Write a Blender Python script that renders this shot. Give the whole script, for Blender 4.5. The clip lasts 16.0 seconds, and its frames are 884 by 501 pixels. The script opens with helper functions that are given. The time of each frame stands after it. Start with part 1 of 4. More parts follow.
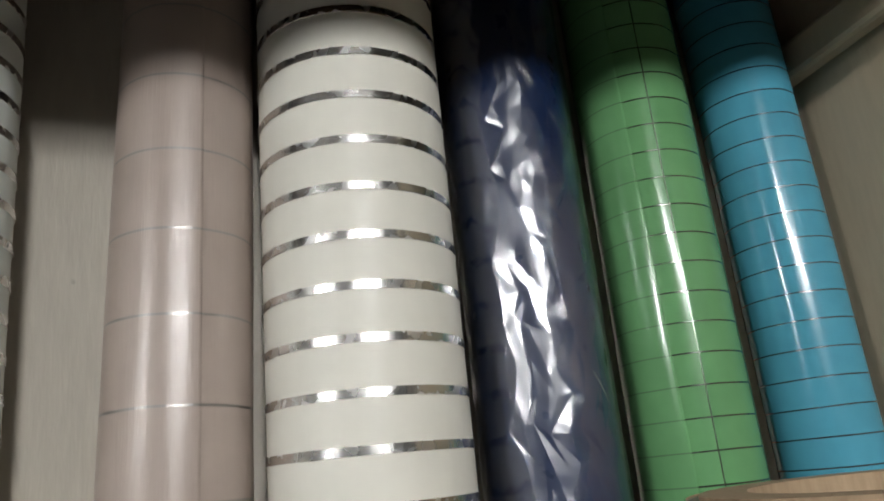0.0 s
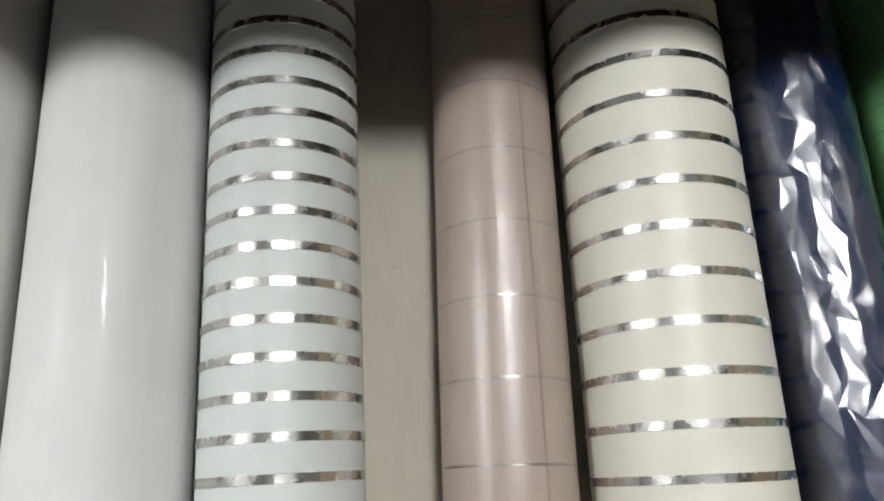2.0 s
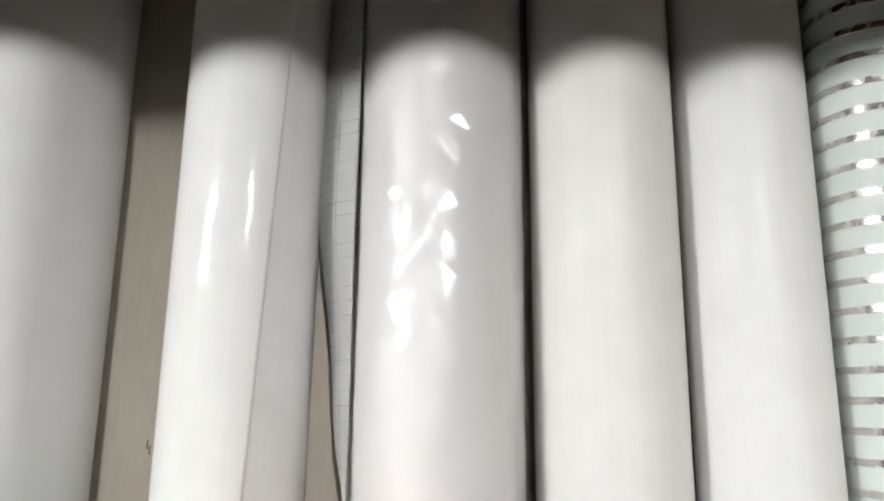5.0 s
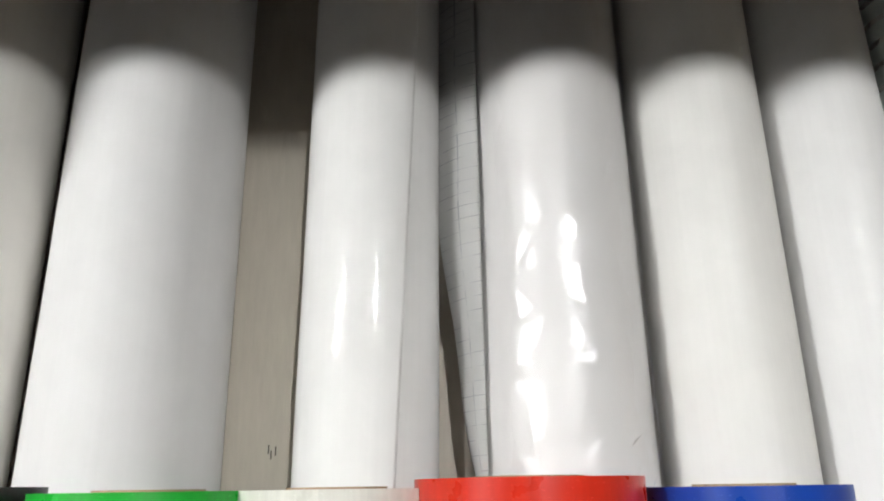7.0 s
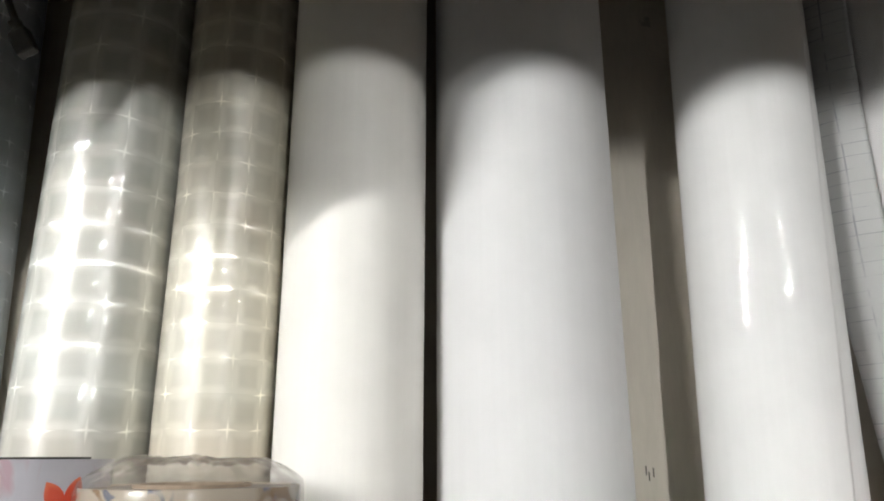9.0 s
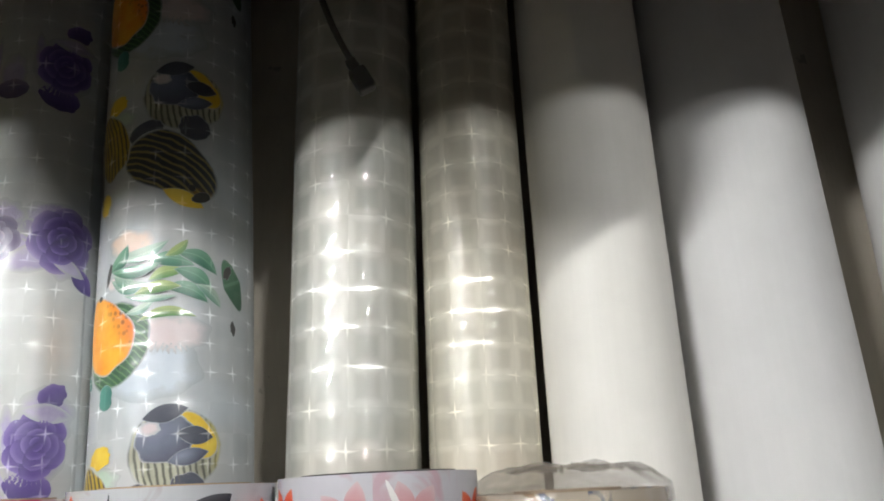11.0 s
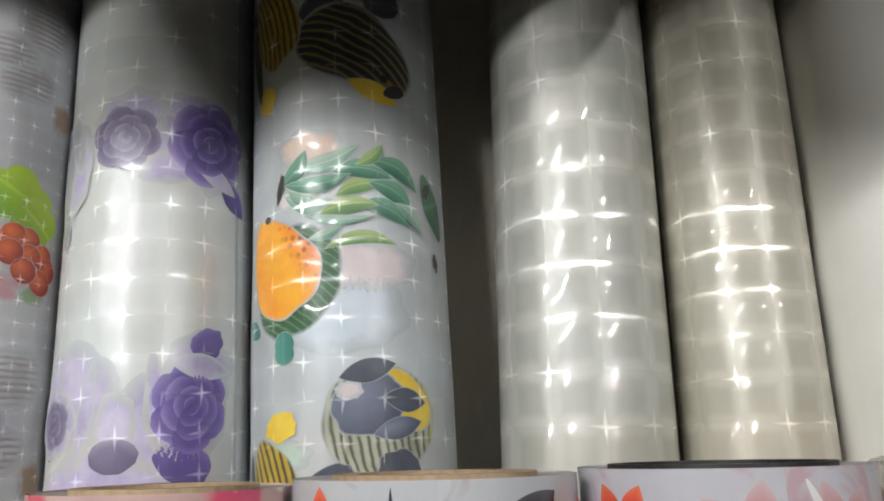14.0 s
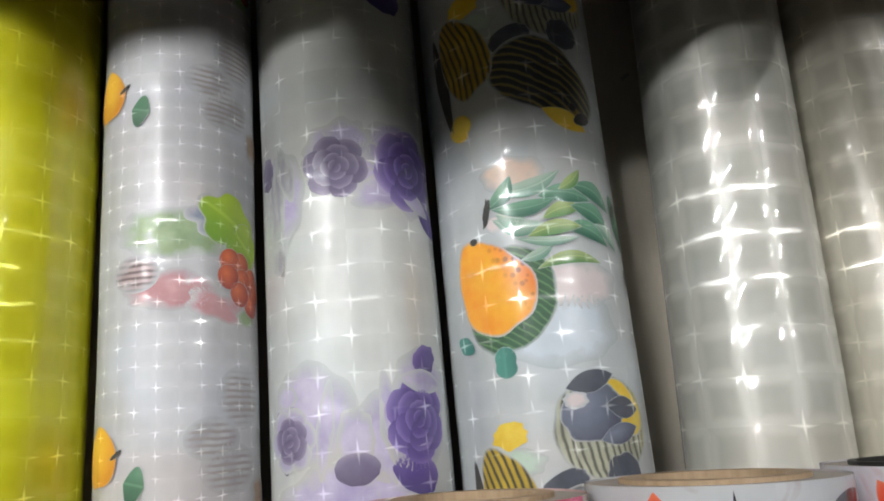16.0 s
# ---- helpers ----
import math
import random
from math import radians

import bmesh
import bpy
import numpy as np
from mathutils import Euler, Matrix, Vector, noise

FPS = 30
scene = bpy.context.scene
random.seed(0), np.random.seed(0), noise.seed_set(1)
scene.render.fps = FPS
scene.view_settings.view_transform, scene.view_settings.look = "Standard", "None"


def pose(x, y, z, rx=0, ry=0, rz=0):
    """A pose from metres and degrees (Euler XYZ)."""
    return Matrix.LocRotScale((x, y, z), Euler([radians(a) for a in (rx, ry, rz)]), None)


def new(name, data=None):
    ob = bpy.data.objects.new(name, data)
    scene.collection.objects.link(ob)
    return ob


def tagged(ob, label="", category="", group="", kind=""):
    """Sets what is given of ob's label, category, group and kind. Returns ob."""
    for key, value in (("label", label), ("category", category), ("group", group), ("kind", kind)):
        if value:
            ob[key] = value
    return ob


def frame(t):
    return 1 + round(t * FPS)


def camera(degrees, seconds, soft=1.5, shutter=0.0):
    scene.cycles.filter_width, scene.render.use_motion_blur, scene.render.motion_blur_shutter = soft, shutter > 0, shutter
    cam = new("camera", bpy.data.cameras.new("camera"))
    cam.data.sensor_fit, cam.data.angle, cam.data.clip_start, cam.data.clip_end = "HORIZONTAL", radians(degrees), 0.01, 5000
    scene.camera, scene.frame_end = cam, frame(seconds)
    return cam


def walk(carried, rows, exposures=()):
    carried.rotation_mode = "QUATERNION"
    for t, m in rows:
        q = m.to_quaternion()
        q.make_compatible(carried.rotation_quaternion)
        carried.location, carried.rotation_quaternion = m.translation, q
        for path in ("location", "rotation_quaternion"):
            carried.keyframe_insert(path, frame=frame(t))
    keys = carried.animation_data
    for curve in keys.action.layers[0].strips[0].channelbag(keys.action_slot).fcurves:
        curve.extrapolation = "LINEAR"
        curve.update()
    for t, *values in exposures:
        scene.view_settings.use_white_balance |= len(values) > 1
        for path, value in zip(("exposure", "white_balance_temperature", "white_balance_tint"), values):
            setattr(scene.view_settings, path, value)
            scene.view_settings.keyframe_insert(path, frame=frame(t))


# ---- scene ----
# ---- camera ----
cam = camera(62.0, 16.0, soft=1.9)
# seconds, x, y, z, yaw, pitch, roll
PATH = [
    (0.0, 0.0002, -0.2877, -0.0000, -15.76, 16.86, 5.83),
    (0.5, -0.0201, -0.2886, -0.0039, -13.13, 18.22, 4.81),
    (1.0, -0.0476, -0.2926, -0.0040, -12.85, 16.95, 3.42),
    (1.5, -0.0614, -0.2893, -0.0052, -10.66, 16.45, 4.70),
    (2.0, -0.0844, -0.2940, -0.0051, -7.15, 17.34, 2.78),
    (2.5, -0.1236, -0.2961, -0.0069, -2.01, 16.85, 1.72),
    (3.0, -0.1455, -0.3110, -0.0050, 0.00, 16.17, 2.33),
    (3.5, -0.1829, -0.3215, -0.0031, 0.91, 14.64, 0.60),
    (4.0, -0.2232, -0.3368, -0.0007, 2.36, 12.59, 0.37),
    (4.5, -0.2746, -0.3585, 0.0004, 3.50, 11.58, -0.87),
    (7.0, -0.3998, -0.3854, -0.0534, 1.33, 17.97, 0.83),
    (7.5, -0.4089, -0.3537, -0.0368, 5.91, 20.91, 0.72),
    (8.0, -0.4356, -0.3341, -0.0326, 7.81, 20.14, 0.64),
    (8.5, -0.5061, -0.3678, -0.0261, 6.13, 18.23, 0.18),
    (9.0, -0.6014, -0.3843, -0.0228, 2.64, 15.69, 0.26),
    (9.5, -0.6655, -0.4190, -0.0248, 0.68, 17.32, 0.86),
    (10.0, -0.7109, -0.4405, -0.0369, 0.36, 18.13, 1.39),
    (12.5, -0.8298, -0.3251, -0.0164, -4.81, 16.19, 4.33),
    (13.0, -0.8466, -0.3130, -0.0216, -5.24, 15.31, 4.19),
    (13.5, -0.8437, -0.3093, -0.0171, -1.63, 15.98, 4.39),
    (14.0, -0.8738, -0.3129, -0.0176, -1.39, 15.33, 1.29),
    (14.5, -0.8880, -0.3132, -0.0125, -3.00, 14.15, 2.86),
    (15.0, -0.9108, -0.3217, -0.0040, -4.30, 15.11, 4.80),
    (15.5, -0.9473, -0.3332, -0.0083, -4.54, 15.82, 2.41),
    (16.0, -0.9723, -0.3316, -0.0088, -3.70, 14.70, 3.16)]
walk(cam, [(t, pose(x, y, z, 90 + p, r, w)) for t, x, y, z, w, p, r in PATH],
     exposures=[(0.0, 0.25), (1.5, 0.38), (2.5, 0.5), (3.5, 0.65), (4.5, 0.68), (7.0, 0.65), (8.0, 0.65), (9.0, 0.55), (10.0, 0.35), (12.5, -0.08), (14.5, -0.12), (16.0, -0.15)])

# ---- light ----
world = bpy.data.worlds.new("World")
scene.world = world
world.use_nodes = True
world.node_tree.nodes["Background"].inputs[0].default_value = (0.9, 0.95, 1.0, 1)
world.node_tree.nodes["Background"].inputs[1].default_value = 0.002
TUBE_POWER = 400.0
# two fluorescent tubes hung in front of the display: end points
TUBES = [((-1.32, -1.10, 0.50), (-2.60, -1.90, 0.50)), ((-0.12, -1.32, 0.50), (0.18, -2.45, 0.50))]

BASE = -0.27   # top of the board on which the rolls stand
TOP = 0.33     # upper end of the rolls
BACK = 0.0455  # face of the back panel


# ---- node helpers ----
class Nodes:
    """Short way to add nodes to one material."""

    def __init__(self, name, colour=(0.8, 0.8, 0.8), rough=0.4, metal=0.0, spec=0.5):
        self.mat = bpy.data.materials.new(name)
        self.mat.use_nodes = True
        self.tree = self.mat.node_tree
        self.bsdf = self.tree.nodes["Principled BSDF"]
        self.put(self.bsdf, "Base Color", (*colour, 1))
        self.put(self.bsdf, "Roughness", rough)
        self.put(self.bsdf, "Metallic", metal)
        self.put(self.bsdf, "Specular IOR Level", spec)

    def put(self, node, key, value):
        if isinstance(value, bpy.types.NodeSocket):
            self.tree.links.new(value, node.inputs[key])
        else:
            node.inputs[key].default_value = value

    def set(self, key, value):
        self.put(self.bsdf, key, value)

    def math(self, op, a, b=0.0, c=None, clamp=False):
        n = self.tree.nodes.new("ShaderNodeMath")
        n.operation, n.use_clamp = op, clamp
        self.put(n, 0, a)
        self.put(n, 1, b)
        if c is not None:
            self.put(n, 2, c)
        return n.outputs[0]

    def uv(self, layer="film"):
        n = self.tree.nodes.new("ShaderNodeUVMap")
        n.uv_map = layer
        return n.outputs[0]

    def obj(self):
        return self.tree.nodes.new("ShaderNodeTexCoord").outputs["Object"]

    def split(self, vector):
        n = self.tree.nodes.new("ShaderNodeSeparateXYZ")
        self.put(n, 0, vector)
        return n.outputs[0], n.outputs[1], n.outputs[2]

    def scaled(self, vector, x, y, z=1.0):
        n = self.tree.nodes.new("ShaderNodeMapping")
        self.put(n, "Vector", vector)
        self.put(n, "Scale", (x, y, z))
        return n.outputs[0]

    def noise(self, vector, scale, detail=3.0, rough=0.55, distort=0.0):
        n = self.tree.nodes.new("ShaderNodeTexNoise")
        self.put(n, "Vector", vector)
        self.put(n, "Scale", scale)
        self.put(n, "Detail", detail)
        self.put(n, "Roughness", rough)
        self.put(n, "Distortion", distort)
        return n.outputs[0]

    def voronoi(self, vector, scale, feature="F1"):
        n = self.tree.nodes.new("ShaderNodeTexVoronoi")
        n.feature = feature
        self.put(n, "Vector", vector)
        self.put(n, "Scale", scale)
        return n.outputs["Distance"]

    def range(self, value, a, b, c=0.0, d=1.0, smooth=False):
        n = self.tree.nodes.new("ShaderNodeMapRange")
        n.interpolation_type = "SMOOTHSTEP" if smooth else "LINEAR"
        for k, x in enumerate((value, a, b, c, d)):
            self.put(n, k, x)
        return n.outputs[0]

    def mix(self, fac, a, b):
        n = self.tree.nodes.new("ShaderNodeMix")
        n.data_type = "RGBA"
        self.put(n, 0, fac)
        for key, x in ((6, a), (7, b)):
            self.put(n, key, x if isinstance(x, bpy.types.NodeSocket) else (*x, 1))
        return n.outputs[2]

    def bump(self, height, distance, strength=1.0, normal=None):
        n = self.tree.nodes.new("ShaderNodeBump")
        self.put(n, "Height", height)
        self.put(n, "Distance", distance)
        self.put(n, "Strength", strength)
        if normal is not None:
            self.put(n, "Normal", normal)
        return n.outputs[0]

    def lines(self, coord, period, offset, width, soft=0.25):
        """1 on lines of that width, repeated along coord."""
        f = self.math("FRACT", self.math("DIVIDE", self.math("SUBTRACT", coord, offset - period / 2), period))
        d = self.math("MULTIPLY", self.math("ABSOLUTE", self.math("SUBTRACT", f, 0.5)), period)
        return self.range(d, width / 2 * (1 - soft), width / 2 * (1 + soft), 1.0, 0.0)

    def cells(self, pu, pv, ou=0.0, ov=0.0, loose=0.0):
        """Distance from the border of a grid cell along both axes, 0 to 0.5."""
        u, v, _ = self.split(self.uv())
        out = []
        for c, p, o, turn in ((u, pu, ou, 0.0), (v, pv, ov, 3.7)):
            if loose:   # the grid wanders a little
                n = self.noise(self.scaled(self.uv(), 1.0 + 0.1 * turn, 1.0 - 0.1 * turn), 0.7 / p, 1.0)
                c = self.math("MULTIPLY_ADD", self.math("SUBTRACT", n, 0.5), loose * p, c)
            f = self.math("FRACT", self.math("DIVIDE", self.math("SUBTRACT", c, o), p))
            out.append(self.math("SUBTRACT", 0.5, self.math("ABSOLUTE", self.math("SUBTRACT", f, 0.5))))
        return out

    def tangent(self):
        n = self.tree.nodes.new("ShaderNodeTangent")
        n.direction_type, n.uv_map = "UV_MAP", "film"
        return n.outputs[0]

    def cell_random(self, pu, pv, ov):
        """A number of its own for each grid cell, 0 to 1."""
        u, v, _ = self.split(self.uv())
        n = self.tree.nodes.new("ShaderNodeCombineXYZ")
        self.put(n, 0, self.math("FLOOR", self.math("DIVIDE", u, pu)))
        self.put(n, 1, self.math("FLOOR", self.math("DIVIDE", self.math("SUBTRACT", v, ov), pv)))
        w = self.tree.nodes.new("ShaderNodeTexWhiteNoise")
        w.noise_dimensions = "2D"
        self.put(w, "Vector", n.outputs[0])
        return w.outputs[0]

    def gloss(self, colour, rough, aniso, normal):
        """A glossy shader, drawn out along one axis of the film."""
        g = self.tree.nodes.new("ShaderNodeBsdfAnisotropic")
        self.put(g, "Color", colour)
        self.put(g, "Roughness", rough)
        self.put(g, "Anisotropy", aniso)
        self.put(g, "Normal", normal)
        self.put(g, "Tangent", self.tangent())
        return g.outputs[0]

    def over(self, below, weight, above):
        mx = self.tree.nodes.new("ShaderNodeMixShader")
        self.put(mx, 0, weight)
        self.tree.links.new(below, mx.inputs[1])
        self.tree.links.new(above, mx.inputs[2])
        return mx.outputs[0]

    def plus(self, a, b):
        n = self.tree.nodes.new("ShaderNodeAddShader")
        self.tree.links.new(a, n.inputs[0])
        self.tree.links.new(b, n.inputs[1])
        return n.outputs[0]

    def press(self, p, ov, dome, haze, seam, star, rims, tint=(1.0, 1.0, 1.0)):
        """Clear film pressed into square lenses: each bulges, and the soft seams between scatter light along themselves."""
        du, dv = self.cells(p, p, 0.0, ov, 0.22)
        depth = 0.001
        h = self.math("ADD", self.math("MULTIPLY", du, self.math("SUBTRACT", 1.0, du)), self.math("MULTIPLY", dv, self.math("SUBTRACT", 1.0, dv)))
        h = self.math("MULTIPLY", h, dome * p / depth)
        slackness = self.bump(self.noise(self.scaled(self.uv(), 1.0, 0.5), 38.0, 2.0), 0.003, 0.6)
        nrm = self.bump(h, depth, 1.0, slackness)
        # noise that leaves gaps in the seam and star glints
        worn = self.range(self.noise(self.uv(), 0.8 / p, 2.0), 0.42, 0.62, 0.0, 1.0)
        rand = self.cell_random(p, p, ov)
        row = self.math("MULTIPLY", self.range(dv, 0.0, 0.085, 1.0, 0.0, True), worn)
        rim = self.math("MAXIMUM", self.range(du, 0.08, 0.27, 1.0, 0.0, True), self.range(dv, 0.08, 0.27, 1.0, 0.0, True))
        spread = self.math("MULTIPLY", self.math("MULTIPLY_ADD", rim, rims, 1.0 - rims), self.math("MULTIPLY_ADD", rand, 0.5, 0.6))
        self.set("Coat Normal", nrm)
        self.set("Coat Roughness", 0.04)
        self.set("Normal", slackness)
        # glints at the crossings: an added glossy lobe masked to small four-pointed stars
        arms = self.math("MAXIMUM", self.range(self.math("MULTIPLY_ADD", du, 0.16, dv), 0.0, 0.066, 1.0, 0.0), self.range(self.math("MULTIPLY_ADD", dv, 0.16, du), 0.0, 0.066, 1.0, 0.0))
        lively = self.math("MULTIPLY_ADD", rand, 0.7, 0.4)
        sh = self.over(self.bsdf.outputs[0], self.math("MULTIPLY", spread, haze), self.gloss((*tint, 1), 0.66, 0.0, slackness))
        sh = self.plus(sh, self.gloss(self.mix(self.math("MULTIPLY", self.math("MULTIPLY", row, lively), seam, clamp=True), (0, 0, 0), tint), 0.27, -0.66, slackness))
        sh = self.plus(sh, self.gloss(self.mix(self.math("MULTIPLY", self.math("MULTIPLY", arms, worn), star, clamp=True), (0, 0, 0), tint), 0.288, 0.0, slackness))
        self.tree.links.new(sh, self.tree.nodes["Material Output"].inputs["Surface"])


def film_base(name, colour, rough, var=0.05, warm=0.0, streak=0.15, spec=0.5, wave=0.0006):
    """Plain coloured film: faint vertical streaks, mottling, and slack in the surface."""
    m = Nodes(name, colour, rough, 0.0, spec)
    uv = m.uv()
    mott = m.noise(uv, 38.0, 4.0)
    bars = m.noise(m.scaled(uv, 260.0, 5.0), 1.0, 2.0)
    f = m.math("MULTIPLY_ADD", bars, streak, m.math("MULTIPLY", mott, 1 - streak))
    dark = tuple(c * (1 - 2.2 * var) for c in colour)
    lite = tuple(min(c * (1 + var), 0.92) for c in colour)
    m.set("Base Color", m.mix(m.range(f, 0.3, 0.7), dark, lite))
    m.set("Roughness", m.range(m.noise(uv, 90.0, 3.0), 0.3, 0.7, rough * 0.85, rough * 1.2))
    h = m.math("MULTIPLY_ADD", m.noise(m.scaled(uv, 1.0, 0.5), 45.0, 2.0), 1.0, m.math("MULTIPLY", m.noise(uv, 1500.0, 2.0), 0.02))
    m.set("Normal", m.bump(h, wave, 0.5))
    return m


MATS = {}


def make_materials():
    M = MATS
    # painted back panel and boards
    for key, c in (("panel", (0.52, 0.475, 0.40)), ("side", (0.46, 0.38, 0.27)), ("board", (0.30, 0.27, 0.23)), ("fascia", (0.50, 0.48, 0.44))):
        m = Nodes(key + "_paint", c, 0.55)
        p = m.obj()
        big = m.noise(p, 9.0, 4.0)
        fine = m.noise(m.scaled(p, 40.0, 40.0, 6.0), 8.0, 3.0)
        spots = m.range(m.noise(p, 75.0, 2.0), 0.75, 0.78)
        col = m.mix(m.range(m.math("MULTIPLY_ADD", fine, 0.4, m.math("MULTIPLY", big, 0.6)), 0.3, 0.7), tuple(x * 0.88 for x in c), tuple(min(x * 1.08, 0.9) for x in c))
        m.set("Base Color", m.mix(m.math("MULTIPLY", spots, 0.5), col, tuple(x * 0.35 for x in c)))
        m.set("Normal", m.bump(fine, 0.0006, 0.4))
        M[key] = m.mat
    m = Nodes("room_paint", (0.12, 0.12, 0.12), 0.8)
    m.set("Base Color", m.mix(m.noise(m.obj(), 1.5, 4.0), (0.025, 0.025, 0.025), (0.07, 0.07, 0.065)))
    M["room"] = m.mat
    # dark brown, chosen to soak up bounced light around the roll tops
    m = Nodes("hardboard", (0.10, 0.065, 0.04), 0.7)
    m.set("Base Color", m.mix(m.noise(m.obj(), 60.0, 4.0), (0.07, 0.045, 0.028), (0.14, 0.09, 0.055)))
    M["hardboard"] = m.mat
    m = Nodes("cardboard", (0.36, 0.25, 0.15), 0.85)
    p = m.obj()
    layers = m.noise(m.scaled(p, 400.0, 400.0, 60.0), 1.0, 3.0)
    m.set("Base Color", m.mix(layers, (0.24, 0.16, 0.09), (0.46, 0.34, 0.22)))
    m.set("Normal", m.bump(layers, 0.0008, 0.6))
    M["cardboard"] = m.mat
    m = Nodes("winding", (0.4, 0.37, 0.33), 0.5)
    p = m.obj()
    x, y, z = m.split(p)
    rad = m.math("SQRT", m.math("ADD", m.math("MULTIPLY", x, x), m.math("MULTIPLY", y, y)))
    rings = m.noise(m.math("MULTIPLY", rad, 1.0), 2500.0, 2.0)
    ring_node = rings.node
    ring_node.noise_dimensions = "1D"
    m.put(ring_node, "W", m.math("MULTIPLY", rad, 1.0))
    m.set("Base Color", m.mix(rings, (0.20, 0.16, 0.13), (0.42, 0.37, 0.32)))
    m.set("Normal", m.bump(rings, 0.0004, 0.5))
    M["winding"] = m.mat
    m = Nodes("tube_glow", (1, 1, 1), 0.5)
    m.set("Emission Color", (0.985, 0.985, 0.98, 1))
    m.set("Emission Strength", TUBE_POWER)
    M["glow"] = m.mat
    m = Nodes("white_enamel", (0.75, 0.75, 0.73), 0.35)
    m.set("Base Color", m.mix(m.noise(m.obj(), 14.0, 3.0), (0.66, 0.66, 0.63), (0.80, 0.80, 0.78)))
    M["enamel"] = m.mat

    # silver foil bands
    m = Nodes("silver_foil", (0.86, 0.85, 0.82), 0.10, 1.0)
    uv = m.uv()
    dents = m.noise(m.scaled(uv, 1.0, 0.12), 110.0, 2.0)
    m.set("Base Color", m.mix(m.noise(m.scaled(uv, 1.0, 0.2), 45.0, 2.0), (0.58, 0.57, 0.55), (0.84, 0.83, 0.80)))
    m.set("Normal", m.bump(dents, 0.0009, 0.55))
    m.set("Roughness", m.range(m.noise(uv, 120.0, 2.0), 0.3, 0.7, 0.20, 0.32))
    M["foil"] = m.mat

    # right-hand rolls
    def lined(key, colour, period, offset, width, upright=None, rough=0.18, under=None, metal=(0.12, 0.12, 0.115)):
        m = film_base(key + "_film", colour, rough, 0.06, wave=0.0005)
        u, v, _ = m.split(m.uv())
        wob = m.math("ADD", v, m.math("MULTIPLY", m.noise(m.uv(), 30.0, 1.0), 0.0008))
        k = m.lines(wob, period, offset, width)
        if under is not None:   # beyond the loose edge the lines lie under a turn of film
            k = m.math("MULTIPLY", k, m.range(u, under - 0.0002, under + 0.0002, 1.0, 0.3))
        for line in upright or ():
            d = m.math("ABSOLUTE", m.math("SUBTRACT", u, line))
            k = m.math("MAXIMUM", k, m.range(d, width * 0.35, width * 0.6, 0.8, 0.0))
        base = m.bsdf.inputs["Base Color"].links[0].from_socket
        m.set("Base Color", m.mix(k, base, metal))
        m.set("Metallic", m.math("MULTIPLY", k, 0.95))
        m.set("Specular IOR Level", 0.3)
        m.set("Coat Weight", 0.16)
        m.set("Coat Roughness", 0.05)
        M[key] = m.mat
        return m

    lined("cyan", (0.065, 0.27, 0.37), 0.01259, -0.0151, 0.00055)
    lined("green", (0.12, 0.29, 0.125), 0.01344, 0.0102, 0.0006, (-0.1840,), under=-0.10)
    m = film_base("navy_film", (0.007, 0.024, 0.085), 0.30, 0.1)
    M["navy"] = m.mat
    m = film_base("cream_film", (0.76, 0.74, 0.66), 0.42, 0.03, wave=0.0004, spec=0.4)
    M["cream"] = m.mat
    m = lined("beige", (0.42, 0.345, 0.30), 0.0333, 0.0313, 0.0009, None, 0.34, metal=(0.34, 0.33, 0.31))
    grain = m.noise(m.scaled(m.uv(), 900.0, 60.0), 1.0, 2.0)
    m.set("Normal", m.bump(grain, 0.0003, 0.35))
    m.set("Specular IOR Level", 0.8)
    m.set("Coat Weight", 0.0)
    m.bsdf.inputs["Base Color"].links[0].from_node.inputs[6].links[0].from_node.inputs[6].default_value = (0.39, 0.32, 0.277, 1)
    m = film_base("frosted_film", (0.70, 0.75, 0.72), 0.5, 0.03, wave=0.0003, spec=0.3)
    M["frosted"] = m.mat

    # white rolls
    def white(key, colour, rough, coat, coat_rough, wave, net=None):
        m = film_base(key + "_film", colour, rough, 0.025, streak=0.3, wave=wave, spec=0.3)
        m.set("Coat Weight", coat)
        m.set("Coat Roughness", coat_rough)
        h = m.noise(m.scaled(m.uv(), 1.0, 0.35), 80.0, 2.0)
        if net:
            du, dv = m.cells(net, net)
            h = m.math("MULTIPLY_ADD", m.math("MULTIPLY", m.range(du, 0, 0.4, 0, 1, True), m.range(dv, 0, 0.4, 0, 1, True)), 0.45, h)
        m.set("Coat Normal", m.bump(h, wave, 0.6))
        M[key] = m.mat

    white("white_silk", (0.80, 0.795, 0.785), 0.50, 0.10, 0.05, 0.0010)
    white("white_net", (0.80, 0.79, 0.76), 0.50, 0.30, 0.08, 0.0006, 0.0021)
    white("white_grey", (0.79, 0.775, 0.76), 0.45, 0.0, 0.12, 0.0006)
    white("white_gloss", (0.795, 0.79, 0.775), 0.52, 0.40, 0.03, 0.0008)
    white("white_matt", (0.675, 0.67, 0.665), 0.55, 0.05, 0.4, 0.0003)
    white("white_warm", (0.80, 0.78, 0.73), 0.52, 0.08, 0.3, 0.0003)

    # wrap of clear crinkled foil
    def clear(key, gloss, rough, facets=110.0, depth=0.0022):
        m = Nodes(key, (0.9, 0.9, 0.9), rough)
        t = m.tree
        tr = t.nodes.new("ShaderNodeBsdfTransparent")
        gl = t.nodes.new("ShaderNodeBsdfGlossy")
        gl.inputs["Color"].default_value = (0.95, 0.96, 1.0, 1)
        gl.inputs["Roughness"].default_value = rough
        lw = t.nodes.new("ShaderNodeLayerWeight")
        lw.inputs["Blend"].default_value = 0.25
        mx = t.nodes.new("ShaderNodeMixShader")
        facet = m.voronoi(m.scaled(m.uv(), 1.0, 0.55), facets)
        nrm = m.bump(facet, depth, 1.0)
